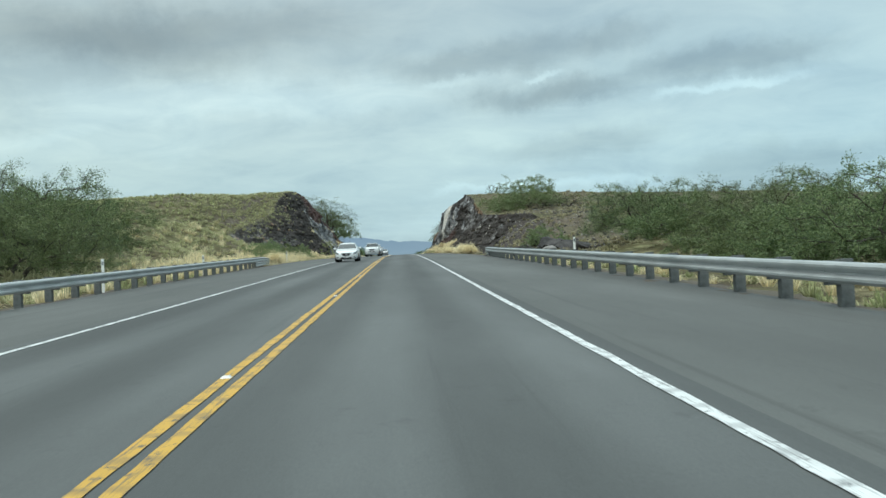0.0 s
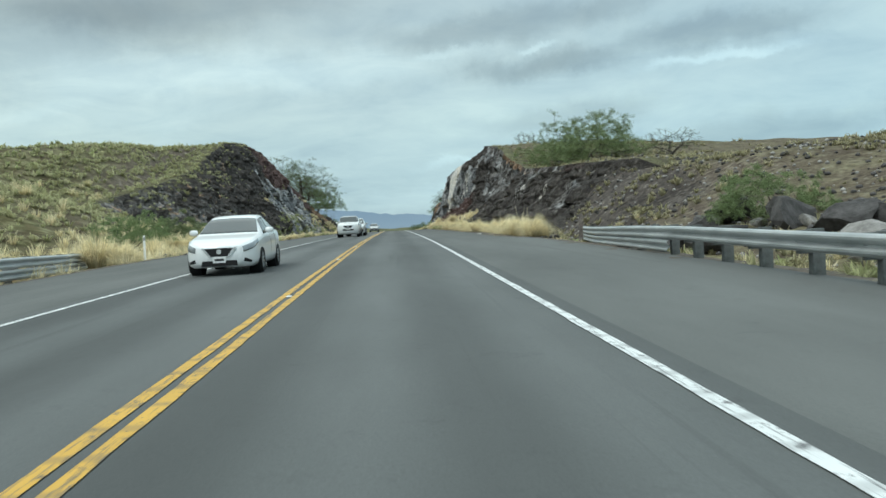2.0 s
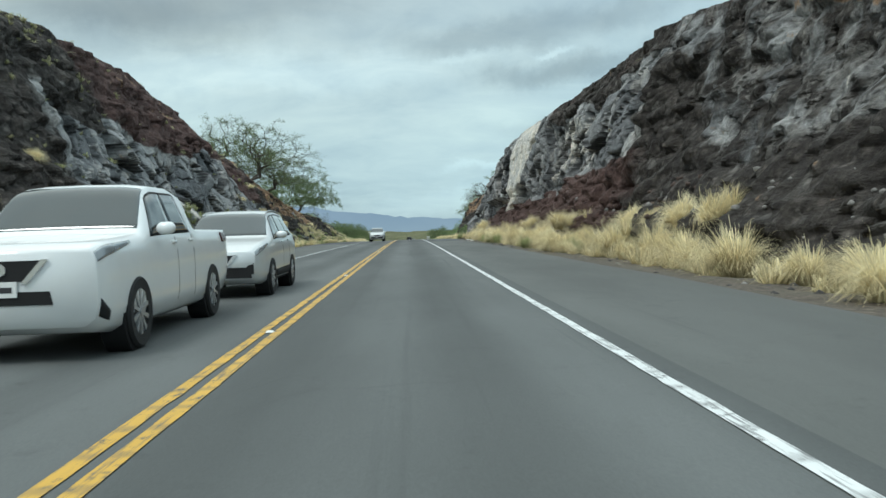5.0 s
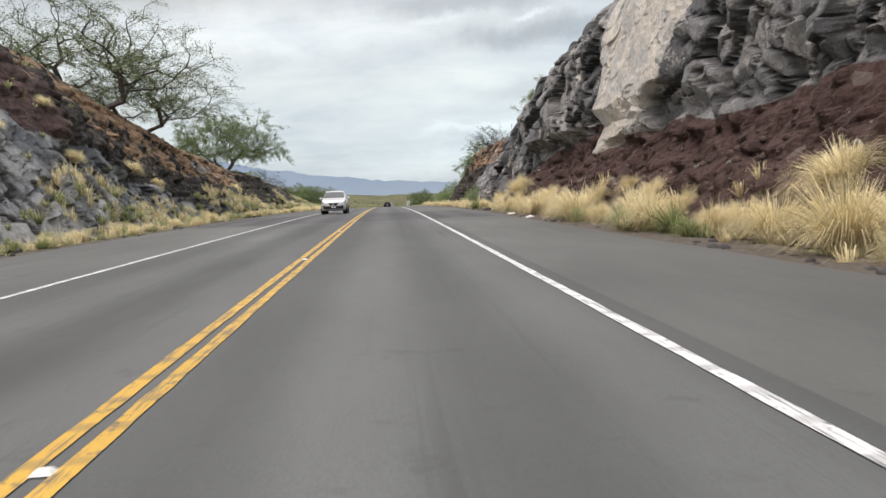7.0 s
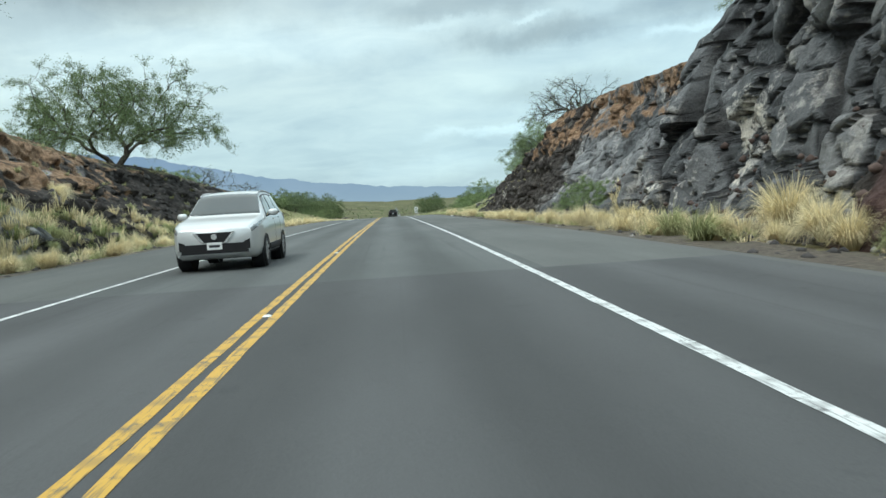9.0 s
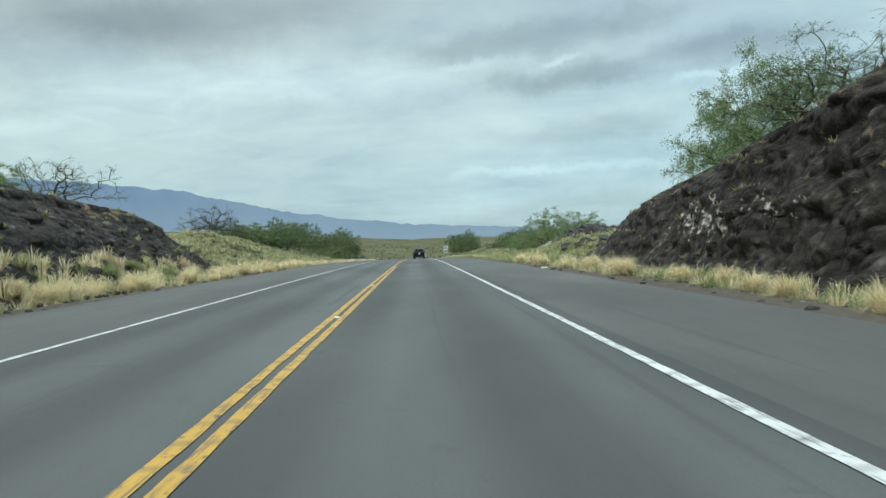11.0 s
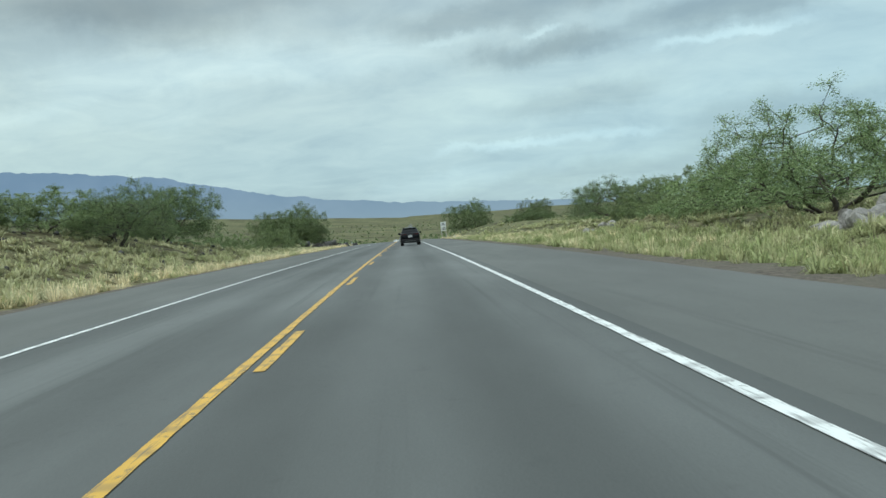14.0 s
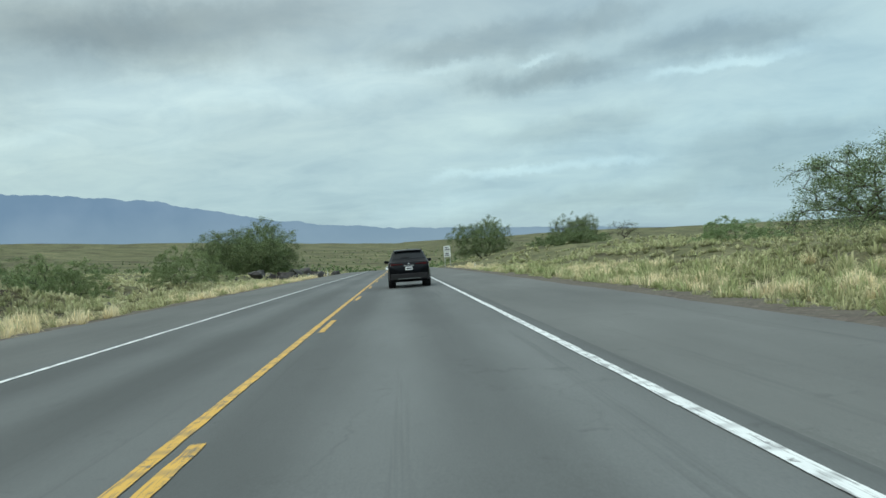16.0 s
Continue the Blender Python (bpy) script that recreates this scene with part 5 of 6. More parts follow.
def tree(kind, x, y, height=None, width=None, turn=None, base=None, label=""):
    wood, crown = KINDS[kind][1 if height and height < 3.3 else 0]
    name = "shrub" if kind == "dead" else "tree"
    z = float(terrain(x, y)) if base is None else float(road_z(y)) + base
    e = new(name)
    co = np.empty(len(wood.vertices) * 3, np.float32)
    wood.vertices.foreach_get("co", co)
    h0, w0 = float(np.percentile(co[2::3], 99.5)), float(np.percentile(np.abs(co[0::3]), 96))
    sz = 1.0 if height is None else height / h0
    sx = sz if width is None else width / w0
    e.matrix_world = Matrix.Translation((x, y, z)) @ Matrix.Rotation(rng.uniform(0, 6.28) if turn is None else turn, 4, "Z") @ Matrix.Diagonal((sx, sx, sz, 1))
    mesh_part("trunk", wood, e)
    if crown:
        mesh_part("crown", crown, e)
    return tagged(e, label or LABELS[kind], "shrub" if kind == "dead" else "tree", "roadside trees")


# by the guardrails
tree("bushy", -15.5, 38, 3.8, 3.8)
tree("thorny", -18.5, 46, 5.4, 4.5)
tree("bushy", -20.5, 55, 4.0, 4.8)
tree("thorny", 18.5, 55, 3.7, 4.6)
tree("bushy", 21.5, 63, 2.2, 3.0)
tree("bushy", 17.5, 44, 3.2, 3.4)
tree("thorny", 19.5, 38, 3.6, 3.8)
tree("bushy", 15.5, 32, 2.8, 2.8)
tree("thorny", 16.5, 27, 3.0, 3.4)
tree("thorny", 15.0, 20, 2.9, 3.0)
tree("bushy", 14.2, 24, 2.0, 2.4)
tree("windy", 13.8, 70, 1.9, 1.9)
# on the cuttings
tree("windy", 20.8, 124, 4.8, 5.4, 0.6)
tree("windy", 17.4, 120, 2.4, 3.0, 2.4)
tree("bare", 19.5, 150, 2.4, 2.6)
tree("bare", 24.0, 108, 2.2, 2.6)
tree("airy", -18.4, 209, 8.0, 7.4, 0.3)
tree("airy", -17.4, 216.5, 5.4, 6.2, 0.2)
tree("umbrella", -17.8, 254, 7.2, 6.1, 0.8)
tree("bare", -18.0, 283, 2.8, 3.0)
tree("windy", -19.5, 275, 2.2, 3.2)
tree("windy", 16.2, 220.5, 3.3, 2.8)
tree("bare", 15.0, 253, 3.6, 3.4)
tree("windy", 16.6, 271, 5.0, 3.8)
tree("airy", 14.4, 262, 3.4, 3.0)
tree("windy", 10.6, 231, 1.6, 1.6, base=0.3)
tree("windy", -10.9, 103, 1.8, 2.0, base=0.1)
tree("bushy", -12.0, 97, 2.3, 2.4)
tree("windy", -13.2, 92, 2.0, 2.3)
# beyond the cuttings
tree("dead", 17.5, 313, 2.4, 2.0)
tree("windy", 18.6, 334, 4.5, 6.0, 2.0)
tree("windy", 20.0, 346, 3.6, 3.6, 1.0)
tree("windy", 17.8, 351, 2.8, 3.0)
tree("thorny", 18.8, 369, 3.5, 4.4, 0.5)
tree("bushy", 19.0, 361, 2.2, 3.0)
tree("bare", -23.5, 340, 4.0, 3.8)
tree("bushy", -23.0, 349, 2.6, 4.2)
tree("windy", -22.0, 357, 3.0, 4.2)
tree("bushy", -21.5, 365, 3.0, 4.0)
tree("thorny", -17.6, 358, 3.4, 3.6)
tree("bushy", -19.6, 375, 5.2, 4.6)
tree("bushy", -21.9, 393, 2.2, 3.6)
tree("bushy", -21.0, 474, 8.4, 6.8, 0.4)
tree("bushy", -25.5, 480, 6.0, 5.4)
tree("bushy", -19.6, 472, 5.6, 4.6, 2.0)
tree("windy", -14.6, 406, 3.0, 2.9)
tree("windy", -17.0, 389, 2.6, 2.8)
tree("bushy", -29.5, 398, 4.4, 4.4)
tree("bushy", 16.2, 484, 6.6, 4.6)
tree("bushy", 24.5, 452, 3.0, 4.2)
tree("thorny", 26.5, 458, 4.6, 3.4)
tree("bare", 40.5, 484, 3.2, 3.4)
tree("bushy", 30.0, 500, 2.6, 3.6)
tree("windy", 25.0, 400, 2.0, 2.8)


# ---- stones ----
def stone_mesh(name, seed, mat):
    bm_ = bmesh.new()
    bmesh.ops.create_icosphere(bm_, subdivisions=2, radius=1)
    g = np.random.default_rng(seed)
    sx = g.uniform(0.8, 1.25, 3) * np.array([1, 1, 0.75])
    cuts = [(Vector(g.normal(0, 1, 3)).normalized(), g.uniform(0.34, 0.72)) for _ in range(11)]
    for v in bm_.verts:
        for nrm, dist in cuts:
            o = v.co.dot(nrm) - dist
            if o > 0:
                v.co -= nrm * o
        v.co = Vector([v.co[i] * sx[i] for i in range(3)]) * (1.3 + 0.03 * g.normal())
    me = bpy.data.meshes.new(name)
    bm_.to_mesh(me)
    bm_.free()
    me.materials.append(mat)
    return me


stones = [stone_mesh("boulder", s, M_STONE) for s in range(5)]
pale = [stone_mesh("pale_stone", s + 9, M_STONE_PALE) for s in range(3)]


def boulder(x, y, s, me=None, label="angular grey lava boulder lying on the ground", base=None):
    z = float(terrain(x, y)) if base is None else float(road_z(y)) + base
    ob = new("boulder", me or stones[rng.integers(5)])
    ob.matrix_world = Matrix.Translation((x, y, z + s * 0.25)) @ Euler((rng.uniform(-0.4, 0.4), rng.uniform(-0.4, 0.4), rng.uniform(0, 6))).to_matrix().to_4x4() @ Matrix.Diagonal((s, s * rng.uniform(0.8, 1.3), s * rng.uniform(0.7, 1.1), 1))
    return tagged(ob, label, "boulder", "loose boulders")


for _ in range(16):
    boulder(rng.uniform(11.0, 15.0), rng.uniform(58, 74), rng.uniform(0.35, 1.0))
def heap(n, x0, y0, wx, wy, size, meshes, label):
    """A tumbled heap: stones lie close over a mound, the larger ones on top."""
    for k in range(n):
        a, r = k * 2.39996, math.sqrt((k + 0.5) / n)
        boulder(x0 + wx * r * math.cos(a) + rng.normal(0, 0.15), y0 + wy * r * math.sin(a) + rng.normal(0, 0.2), rng.uniform(*size) * (1.15 - 0.4 * r), meshes[rng.integers(len(meshes))], label)


heap(80, 18.8, 318.4, 3.7, 5.0, (0.26, 0.62), stones, "angular dark lava boulder in a tumbled heap")
heap(30, 18.4, 318.6, 3.6, 4.6, (0.22, 0.50), pale, "angular pale grey boulder in a heap of dark rocks")
heap(34, 15.2, 323.6, 1.8, 3.6, (0.24, 0.52), pale, "angular pale grey boulder in a heap of rocks")
heap(10, 16.4, 321.8, 2.4, 3.8, (0.25, 0.5), stones, "angular dark lava boulder among pale rocks")
for _ in range(8):
    boulder(rng.uniform(12.8, 15.5), rng.uniform(352, 358), rng.uniform(0.12, 0.38), pale[rng.integers(3)], "pale grey rock lying in the grass")
for _ in range(12):
    boulder(rng.uniform(12.5, 17), rng.uniform(288, 300), rng.uniform(0.2, 0.55))
for _ in range(14):
    boulder(rng.uniform(-16, -11), rng.uniform(440, 520), rng.uniform(0.5, 1.2))
for _ in range(6):
    boulder(rng.uniform(11.0, 14.5), rng.uniform(60, 73), rng.uniform(0.3, 0.8), pale[rng.integers(3)], "angular pale grey boulder behind the guardrail")
boulder(7.9, 203.3, 0.35, label="round dark lava boulder at the pavement edge", base=-0.1)


def rubble(name, meshes, n, xs, ys, size, label, mat):
    Vs, Fs, off = [], [], 0
    src = [(np.array([v.co[:] for v in m.vertices]), [tuple(p.vertices) for p in m.polygons]) for m in meshes]
    for _ in range(n):
        x, y = rng.uniform(*xs), rng.uniform(*ys)
        V, F = src[rng.integers(len(src))]
        s = rng.uniform(*size) ** 1.0
        W = V * s
        z = max(float(terrain(x, y)), float(road_z(y)) - 0.1) if abs(x) < 10 else float(terrain(x, y))
        Vs.append(W + np.array([x, y, z + s * 0.3]))
        Fs += [tuple(i + off for i in f) for f in F]
        off += len(V)
    return tagged(new(name, tri_mesh(name, np.concatenate(Vs), Fs, mat)), label, "stones", kind="stuff")


tiny = []
for s in range(3):
    bm = bmesh.new()
    bmesh.ops.create_icosphere(bm, subdivisions=1, radius=1)
    for v in bm.verts:
        v.co = Vector((v.co.x * rng.uniform(0.7, 1.2), v.co.y * rng.uniform(0.7, 1.2), v.co.z * rng.uniform(0.5, 0.9)))
    me_ = bpy.data.meshes.new("pebble")
    bm.to_mesh(me_)
    bm.free()
    tiny.append(me_)


def talus(name, n, xs, ys, size, label, mat, side=1):
    """Loose stones lying on the sloping foot of a cutting."""
    P, Z = on_bank(n, xs, ys, side)
    low_ = Z - road_z(P[:, 1]) < 2.6
    P, Z = P[low_], Z[low_]
    Vs, Fs = [], []
    src = [(np.array([v.co[:] for v in m.vertices]), np.array([tuple(p.vertices) for p in m.polygons])) for m in tiny]
    for k, ((x, y), z) in enumerate(zip(P, Z)):
        V, F = src[k % 3]
        s = size[0] + (size[1] - size[0]) * rng.uniform() ** 2.5
        Vs.append(V * s + np.array([x, y, z + s * 0.2]))
        Fs.append(F + k * len(V))
    return tagged(new(name, tri_mesh(name, np.concatenate(Vs), np.concatenate(Fs), mat)), label, "stones", kind="stuff")


talus("scoria_rubble", 2200, (9.4, 12.2), (132, 226), (0.03, 0.16), "red-brown scoria rubble on the foot of the cutting", M_SCORIA)
talus("pale_rubble", 260, (9.4, 11.8), (95, 226), (0.03, 0.16), "pale broken stones on the foot of the cutting", M_STONE_PALE)
talus("bank_rubble", 900, (-13.5, -9.8), (112, 300), (0.04, 0.25), "grey-brown broken stones on the bank", M_STONE, -1)
rubble("gravel_east", tiny, 900, (7.5, 10.2), (82, 300), (0.03, 0.13), "loose dark stones at the foot of the cutting", M_STONE)
rubble("gravel_west", tiny, 900, (-10.8, -8.0), (84, 300), (0.03, 0.13), "loose dark stones at the foot of the cutting", M_STONE)
rubble("pale_gravel", tiny, 260, (7.6, 10.0), (84, 260), (0.03, 0.09), "pale stone chips and crumbs in the verge", M_STONE_PALE)
rubble("hill_stones", tiny, 2200, (11, 30), (55, 128), (0.04, 0.16), "stones strewn over the bare hillside", M_STONE)
rubble("pale_hill_stones", tiny, 1500, (10.5, 30), (55, 128), (0.03, 0.12), "pale stones strewn over the bare hillside", M_STONE_PALE)
rubble("field_stones", tiny, 500, (-40, -11), (330, 520), (0.06, 0.25), "dark lava stones in the grass", M_STONE)

# ---- guardrails ----
def box(bm_, x0, x1, y0, y1, z0, z1, bev=0.0):
    r = bmesh.ops.create_cube(bm_, size=1)
    for v in r["verts"]:
        v.co = Vector(((x0 + x1) / 2 + v.co.x * (x1 - x0), (y0 + y1) / 2 + v.co.y * (y1 - y0), (z0 + z1) / 2 + v.co.z * (z1 - z0)))
    if bev:
        es = list({e for v in r["verts"] for e in v.link_edges})
        bmesh.ops.bevel(bm_, geom=es, offset=bev, segments=2, affect="EDGES", profile=0.6)


def sag(side, y):
    """How far the ground under a rail's flared end lies below the pavement."""
    return 0.28 * float(smooth((y - 60) / 22))


W_BEAM = [(0, 0), (0.055, 0.02), (0.083, 0.05), (0.083, 0.085), (0.02, 0.13), (0.0, 0.155), (0.02, 0.18), (0.083, 0.225), (0.083, 0.26), (0.055, 0.29), (0, 0.31)]


def beam(path, side, z0, name, parent, label=""):
    """A W-beam swept along a path of (x, y); it bulges towards the road."""
    rows = []
    prof = W_BEAM + [(a - 0.006, b) for a, b in reversed(W_BEAM)]
    for x, y in path:
        rows.append([(x - side * a, y, road_z(y) - 0.1 - sag(side, y) + z0 + b) for a, b in prof])
    P = np.array(rows, float)
    P = np.concatenate([P, P[:, :1]], 1)
    me = grid_mesh(name, P, M_STEEL, False)
    return mesh_part(name, me, parent, label)


bm = bmesh.new()
box(bm, -0.10, 0.10, -0.075, 0.075, -0.35, 0.80, 0.012)
post_me = bpy.data.meshes.new("post")
bm.to_mesh(post_me)
bm.free()
post_me.materials.append(M_POST)
bm = bmesh.new()
box(bm, -0.10, 0.10, -0.07, 0.07, 0.43, 0.79, 0.01)
block_me = bpy.data.meshes.new("block")
bm.to_mesh(block_me)
bm.free()
block_me.materials.append(M_POST)
bm = bmesh.new()
bmesh.ops.create_cone(bm, cap_ends=True, segments=8, radius1=0.018, radius2=0.014, depth=0.02)
bolt_me = bpy.data.meshes.new("bolt")
bm.to_mesh(bolt_me)
bm.free()
bolt_me.materials.append(M_STEEL)


def guardrail(side, xf, y0, y1, label):
    e = new("guardrail")
    ys = np.arange(y0, y1 + 0.01, 0.635)
    beam([(xf(y), y) for y in ys], side, 0.47, "rail", e, "galvanised W-shaped steel beam")
    low = ys[ys > y1 - (19 if side > 0 else 30)]
    beam([(xf(y) + side * 0.01, y) for y in low], side, 0.14, "rail", e, "lower steel beam at the rail's end")
    y = y0
    while y < y1 + 0.1:
        x = xf(y) + side * 0.30
        z = float(road_z(y)) - 0.1 - sag(side, y)
        p = mesh_part("post", post_me, e)
        p.location = (x, y, z)
        b = mesh_part("block", block_me, e)
        b.location = (x - side * 0.198, y, z - 0.005)
        b.scale = (0.98, 1, 1)
        t = mesh_part("bolt", bolt_me, e)
        t.matrix_world = Matrix.Translation((xf(y) - side * 0.012, y, z + 0.625)) @ Matrix.Rotation(radians(90), 4, "Y")
        y += 1.905
    # rounded end shoe
    bm_ = bmesh.new()
    bmesh.ops.create_cone(bm_, cap_ends=False, segments=14, radius1=0.10, radius2=0.10, depth=0.64)
    bmesh.ops.delete(bm_, geom=[v for v in bm_.verts if v.co.y < -0.07], context="VERTS")
    sh = part("end_shoe", bm_, M_STEEL, e)
    sh.location = (xf(y1) + side * 0.06, y1, float(road_z(y1)) + 0.36 - sag(side, y1))
    return tagged(e, label, "guardrail", "guardrails")


guardrail(1, lambda y: 7.78 + 2.75 * max(0.0, (y - 50) / 31.5) ** 2, -18.6, 81.5, "galvanised steel guardrail on timber posts with a flared end")
guardrail(-1, lambda y: -8.05 - 4.3 * max(0.0, (y - 52) / 36) ** 1.7, -19.7, 87.0, "galvanised steel guardrail on timber posts with a flared end")


# ---- marker posts, sign ----
def marker(x, y, h, label="slim white roadside marker post"):
    e = new("marker_post")
    e.location = (x, y, float(terrain(x, y)) if abs(x) > 9.9 else float(road_z(y)) - 0.1)
    bm_ = bmesh.new()
    box(bm_, -0.05, 0.05, -0.012, 0.012, -0.1, h, 0.008)
    part("blade", bm_, M_MARK, e)
    bm_ = bmesh.new()
    box(bm_, -0.036, 0.036, -0.017, -0.0125, h - 0.22, h - 0.08, 0.001)
    part("reflector", bm_, M_CLEARLENS, e, "small grey reflector")
    return tagged(e, label, "marker post", "marker posts")


marker(9.7, 38.25, 1.25)
marker(-8.75, 29.6, 1.22)
marker(-8.75, 44.5, 1.15)
marker(-9.2, 80.5, 1.1)
marker(-9.1, 441, 0.75)
marker(-9.0, 466, 0.9)
marker(8.6, 420, 0.6, "short white roadside marker post")

sign = new("road_sign")
sign.location = (11.2, 508, float(road_z(508)) - 0.2)
for sx in (-0.55, 0.55):
    bm = bmesh.new()
    box(bm, sx - 0.05, sx + 0.05, -0.05, 0.05, -0.3, 3.75, 0.01)
    part("post", bm, M_STEEL, sign)
for z0, z1 in ((3.0, 4.1), (1.95, 2.92)):
    bm = bmesh.new()
    box(bm, -0.66, 0.66, -0.075, -0.052, z0, z1, 0.004)
    panel = part("panel", bm, M_SIGN, sign, "white sign panel with dark lines of writing")
    for k in range(2):
        zz = z0 + (z1 - z0) * (0.30 + 0.36 * k)
        bm = bmesh.new()
        box(bm, -0.48 + 0.1 * k, 0.48 - 0.15 * k, -0.083, -0.079, zz - 0.1, zz + 0.1)
        part("writing", bm, M_INK, panel)
tagged(sign, "white two-panel road sign on two posts in dry grass", "road sign")

# ---- litter ----
def litter(x, y, s, label):
    bm_ = bmesh.new()
    bmesh.ops.create_icosphere(bm_, subdivisions=3, radius=1)
    g = np.random.default_rng(int(abs(x * 100 + y)))
    o = g.uniform(0, 50)
    for v in bm_.verts:
        n = vnoise(v.co.x * 1.7 + o, v.co.y * 1.7, v.co.z * 1.7) * 0.45 + vnoise(v.co.x * 5 + o, v.co.y * 5, v.co.z * 5) * 0.12
        v.co = v.co * (1 + float(n))
        v.co.z = max(v.co.z * 0.5, -0.2)
    me = bpy.data.meshes.new("litter_bag")
    bm_.to_mesh(me)
    bm_.free()
    me.materials.append(M_LITTER)
    ob = new("litter_bag", me)
    ob.location = (x, y, float(road_z(y)) - 0.09 + s * 0.2)
    ob.scale = (s, s * 1.4, s)
    return tagged(ob, label, "litter", "roadside litter")


litter(8.7, 91.6, 0.34, "crumpled white plastic bag at the verge")
litter(9.0, 90.1, 0.4, "crumpled white plastic bag at the verge")
litter(7.9, 89.0, 0.13, "small white scrap at the verge")
litter(7.4, 98.5, 0.16, "flat white scrap at the pavement edge")
litter(7.8, 191.6, 0.22, "crumpled white scrap in the grass")
litter(7.7, 185.7, 0.2, "crumpled white scrap in the grass")
litter(7.6, 277.1, 0.17, "white plastic tub lying at the pavement edge")
litter(8.2, 345.0, 0.09, "small white scrap in the verge")


# ---- vehicles ----
class Shell:
    """A car's skin: cross-sections that change along its length; panes and lamps are cut from the same skin."""

    def __init__(self, k):
        self.k, self.L, self.W = k, k["L"], k["W"] / 2

    def at(self, f, name):
        p = self.k[name]
        xs, ys = np.array([a for a, _ in p]), np.array([b for _, b in p])
        # softened between the stations
        return float(np.mean([np.interp(f + o, xs, ys) for o in (-0.012, -0.004, 0.004, 0.012)]))

    def section(self, f):
        w, zb, belt = self.W * self.at(f, "width"), self.at(f, "bottom"), self.at(f, "belt")
        top, wr = self.at(f, "top"), self.W * self.at(f, "upper")
        cant = belt + (top - belt) * 0.90
        h = belt - zb
        return [(0.0, zb), (w * 0.84, zb), (w * 0.955, zb + 0.07), (w * 0.995, zb + 0.30 * h), (w, zb + 0.62 * h), (w * 0.985, zb + 0.86 * h), (w * 0.945, belt),
                (wr, cant), (wr * 0.93, cant + (top - cant) * 0.5), (wr * 0.62, top - (top - cant) * 0.12), (0.0, top)]

    def point(self, f, g, side, lift=0.0):
        """g: place along the section, counted in its corners (6 is the belt, 7 the roof's edge, 10 the middle line)."""
        s = self.section(f)
        i = min(int(g), len(s) - 2)
        t = g - i
        a, b = s[i], s[i + 1]
        x, z = a[0] + (b[0] - a[0]) * t, a[1] + (b[1] - a[1]) * t
        dx, dz = b[1] - a[1], -(b[0] - a[0])
        n = math.hypot(dx, dz) + 1e-9
        return Vector((side * (x + dx / n * lift), -self.L / 2 + f * self.L, z + dz / n * lift))


def skin(sh, n=64):
    """The closed body."""
    fs = np.concatenate([[0, 0.006, 0.015, 0.03], np.linspace(0.045, 0.955, n), [0.97, 0.985, 0.994, 1.0]])
    secs = []
    for f in fs:
        s = sh.section(f)
        y = -sh.L / 2 + f * sh.L
        secs.append([(x, y, z) for x, z in s] + [(-x, y, z) for x, z in reversed(s[1:-1])])
    return loft(secs)


def patch_on(sh, corner, nf, ng, lift, side=None, thick=0.012):
    """A thin curved panel on the skin. corner(u, v) gives (f, g, side)."""
    bm_ = bmesh.new()
    outer, inner = [], []
    for i in range(nf + 1):
        ro, ri = [], []
        for j in range(ng + 1):
            f, g, sd = corner(i / nf, j / ng)
            ro.append(bm_.verts.new(sh.point(f, g, sd, lift)))
            ri.append(bm_.verts.new(sh.point(f, g, sd, lift - thick)))
        outer.append(ro)
        inner.append(ri)
    for i in range(nf):
        for j in range(ng):
            bm_.faces.new((outer[i][j], outer[i + 1][j], outer[i + 1][j + 1], outer[i][j + 1]))
    ring_ = [(i, 0) for i in range(nf + 1)] + [(nf, j) for j in range(1, ng + 1)] + [(i, ng) for i in range(nf - 1, -1, -1)] + [(0, j) for j in range(ng - 1, 0, -1)]
    for (a, b), (c, d) in zip(ring_, ring_[1:] + ring_[:1]):
        bm_.faces.new((outer[a][b], inner[a][b], inner[c][d], outer[c][d]))
    bmesh.ops.recalc_face_normals(bm_, faces=bm_.faces)
    for f_ in bm_.faces:
        f_.smooth = True
    return bm_


def loft(sections):
    bm_ = bmesh.new()
    rings = [[bm_.verts.new(p) for p in s] for s in sections]
    n = len(rings[0])
    for a, b in zip(rings[:-1], rings[1:]):
        for i in range(n):
            bm_.faces.new((a[i], a[(i + 1) % n], b[(i + 1) % n], b[i]))
    bm_.faces.new(list(reversed(rings[0])))
    bm_.faces.new(rings[-1])
    bmesh.ops.recalc_face_normals(bm_, faces=bm_.faces)
    for f_ in bm_.faces:
        f_.smooth = True
    return bm_


def quad_panel(pts, thick, axis):
    bm_ = bmesh.new()
    a = [bm_.verts.new(p) for p in pts]
    b = [bm_.verts.new(Vector(p) + Vector(axis) * thick) for p in pts]
    bm_.faces.new(a)
    bm_.faces.new(list(reversed(b)))
    n = len(a)
    for i in range(n):
        bm_.faces.new((a[i], b[i], b[(i + 1) % n], a[(i + 1) % n]))
    bmesh.ops.recalc_face_normals(bm_, faces=bm_.faces)
    return bm_


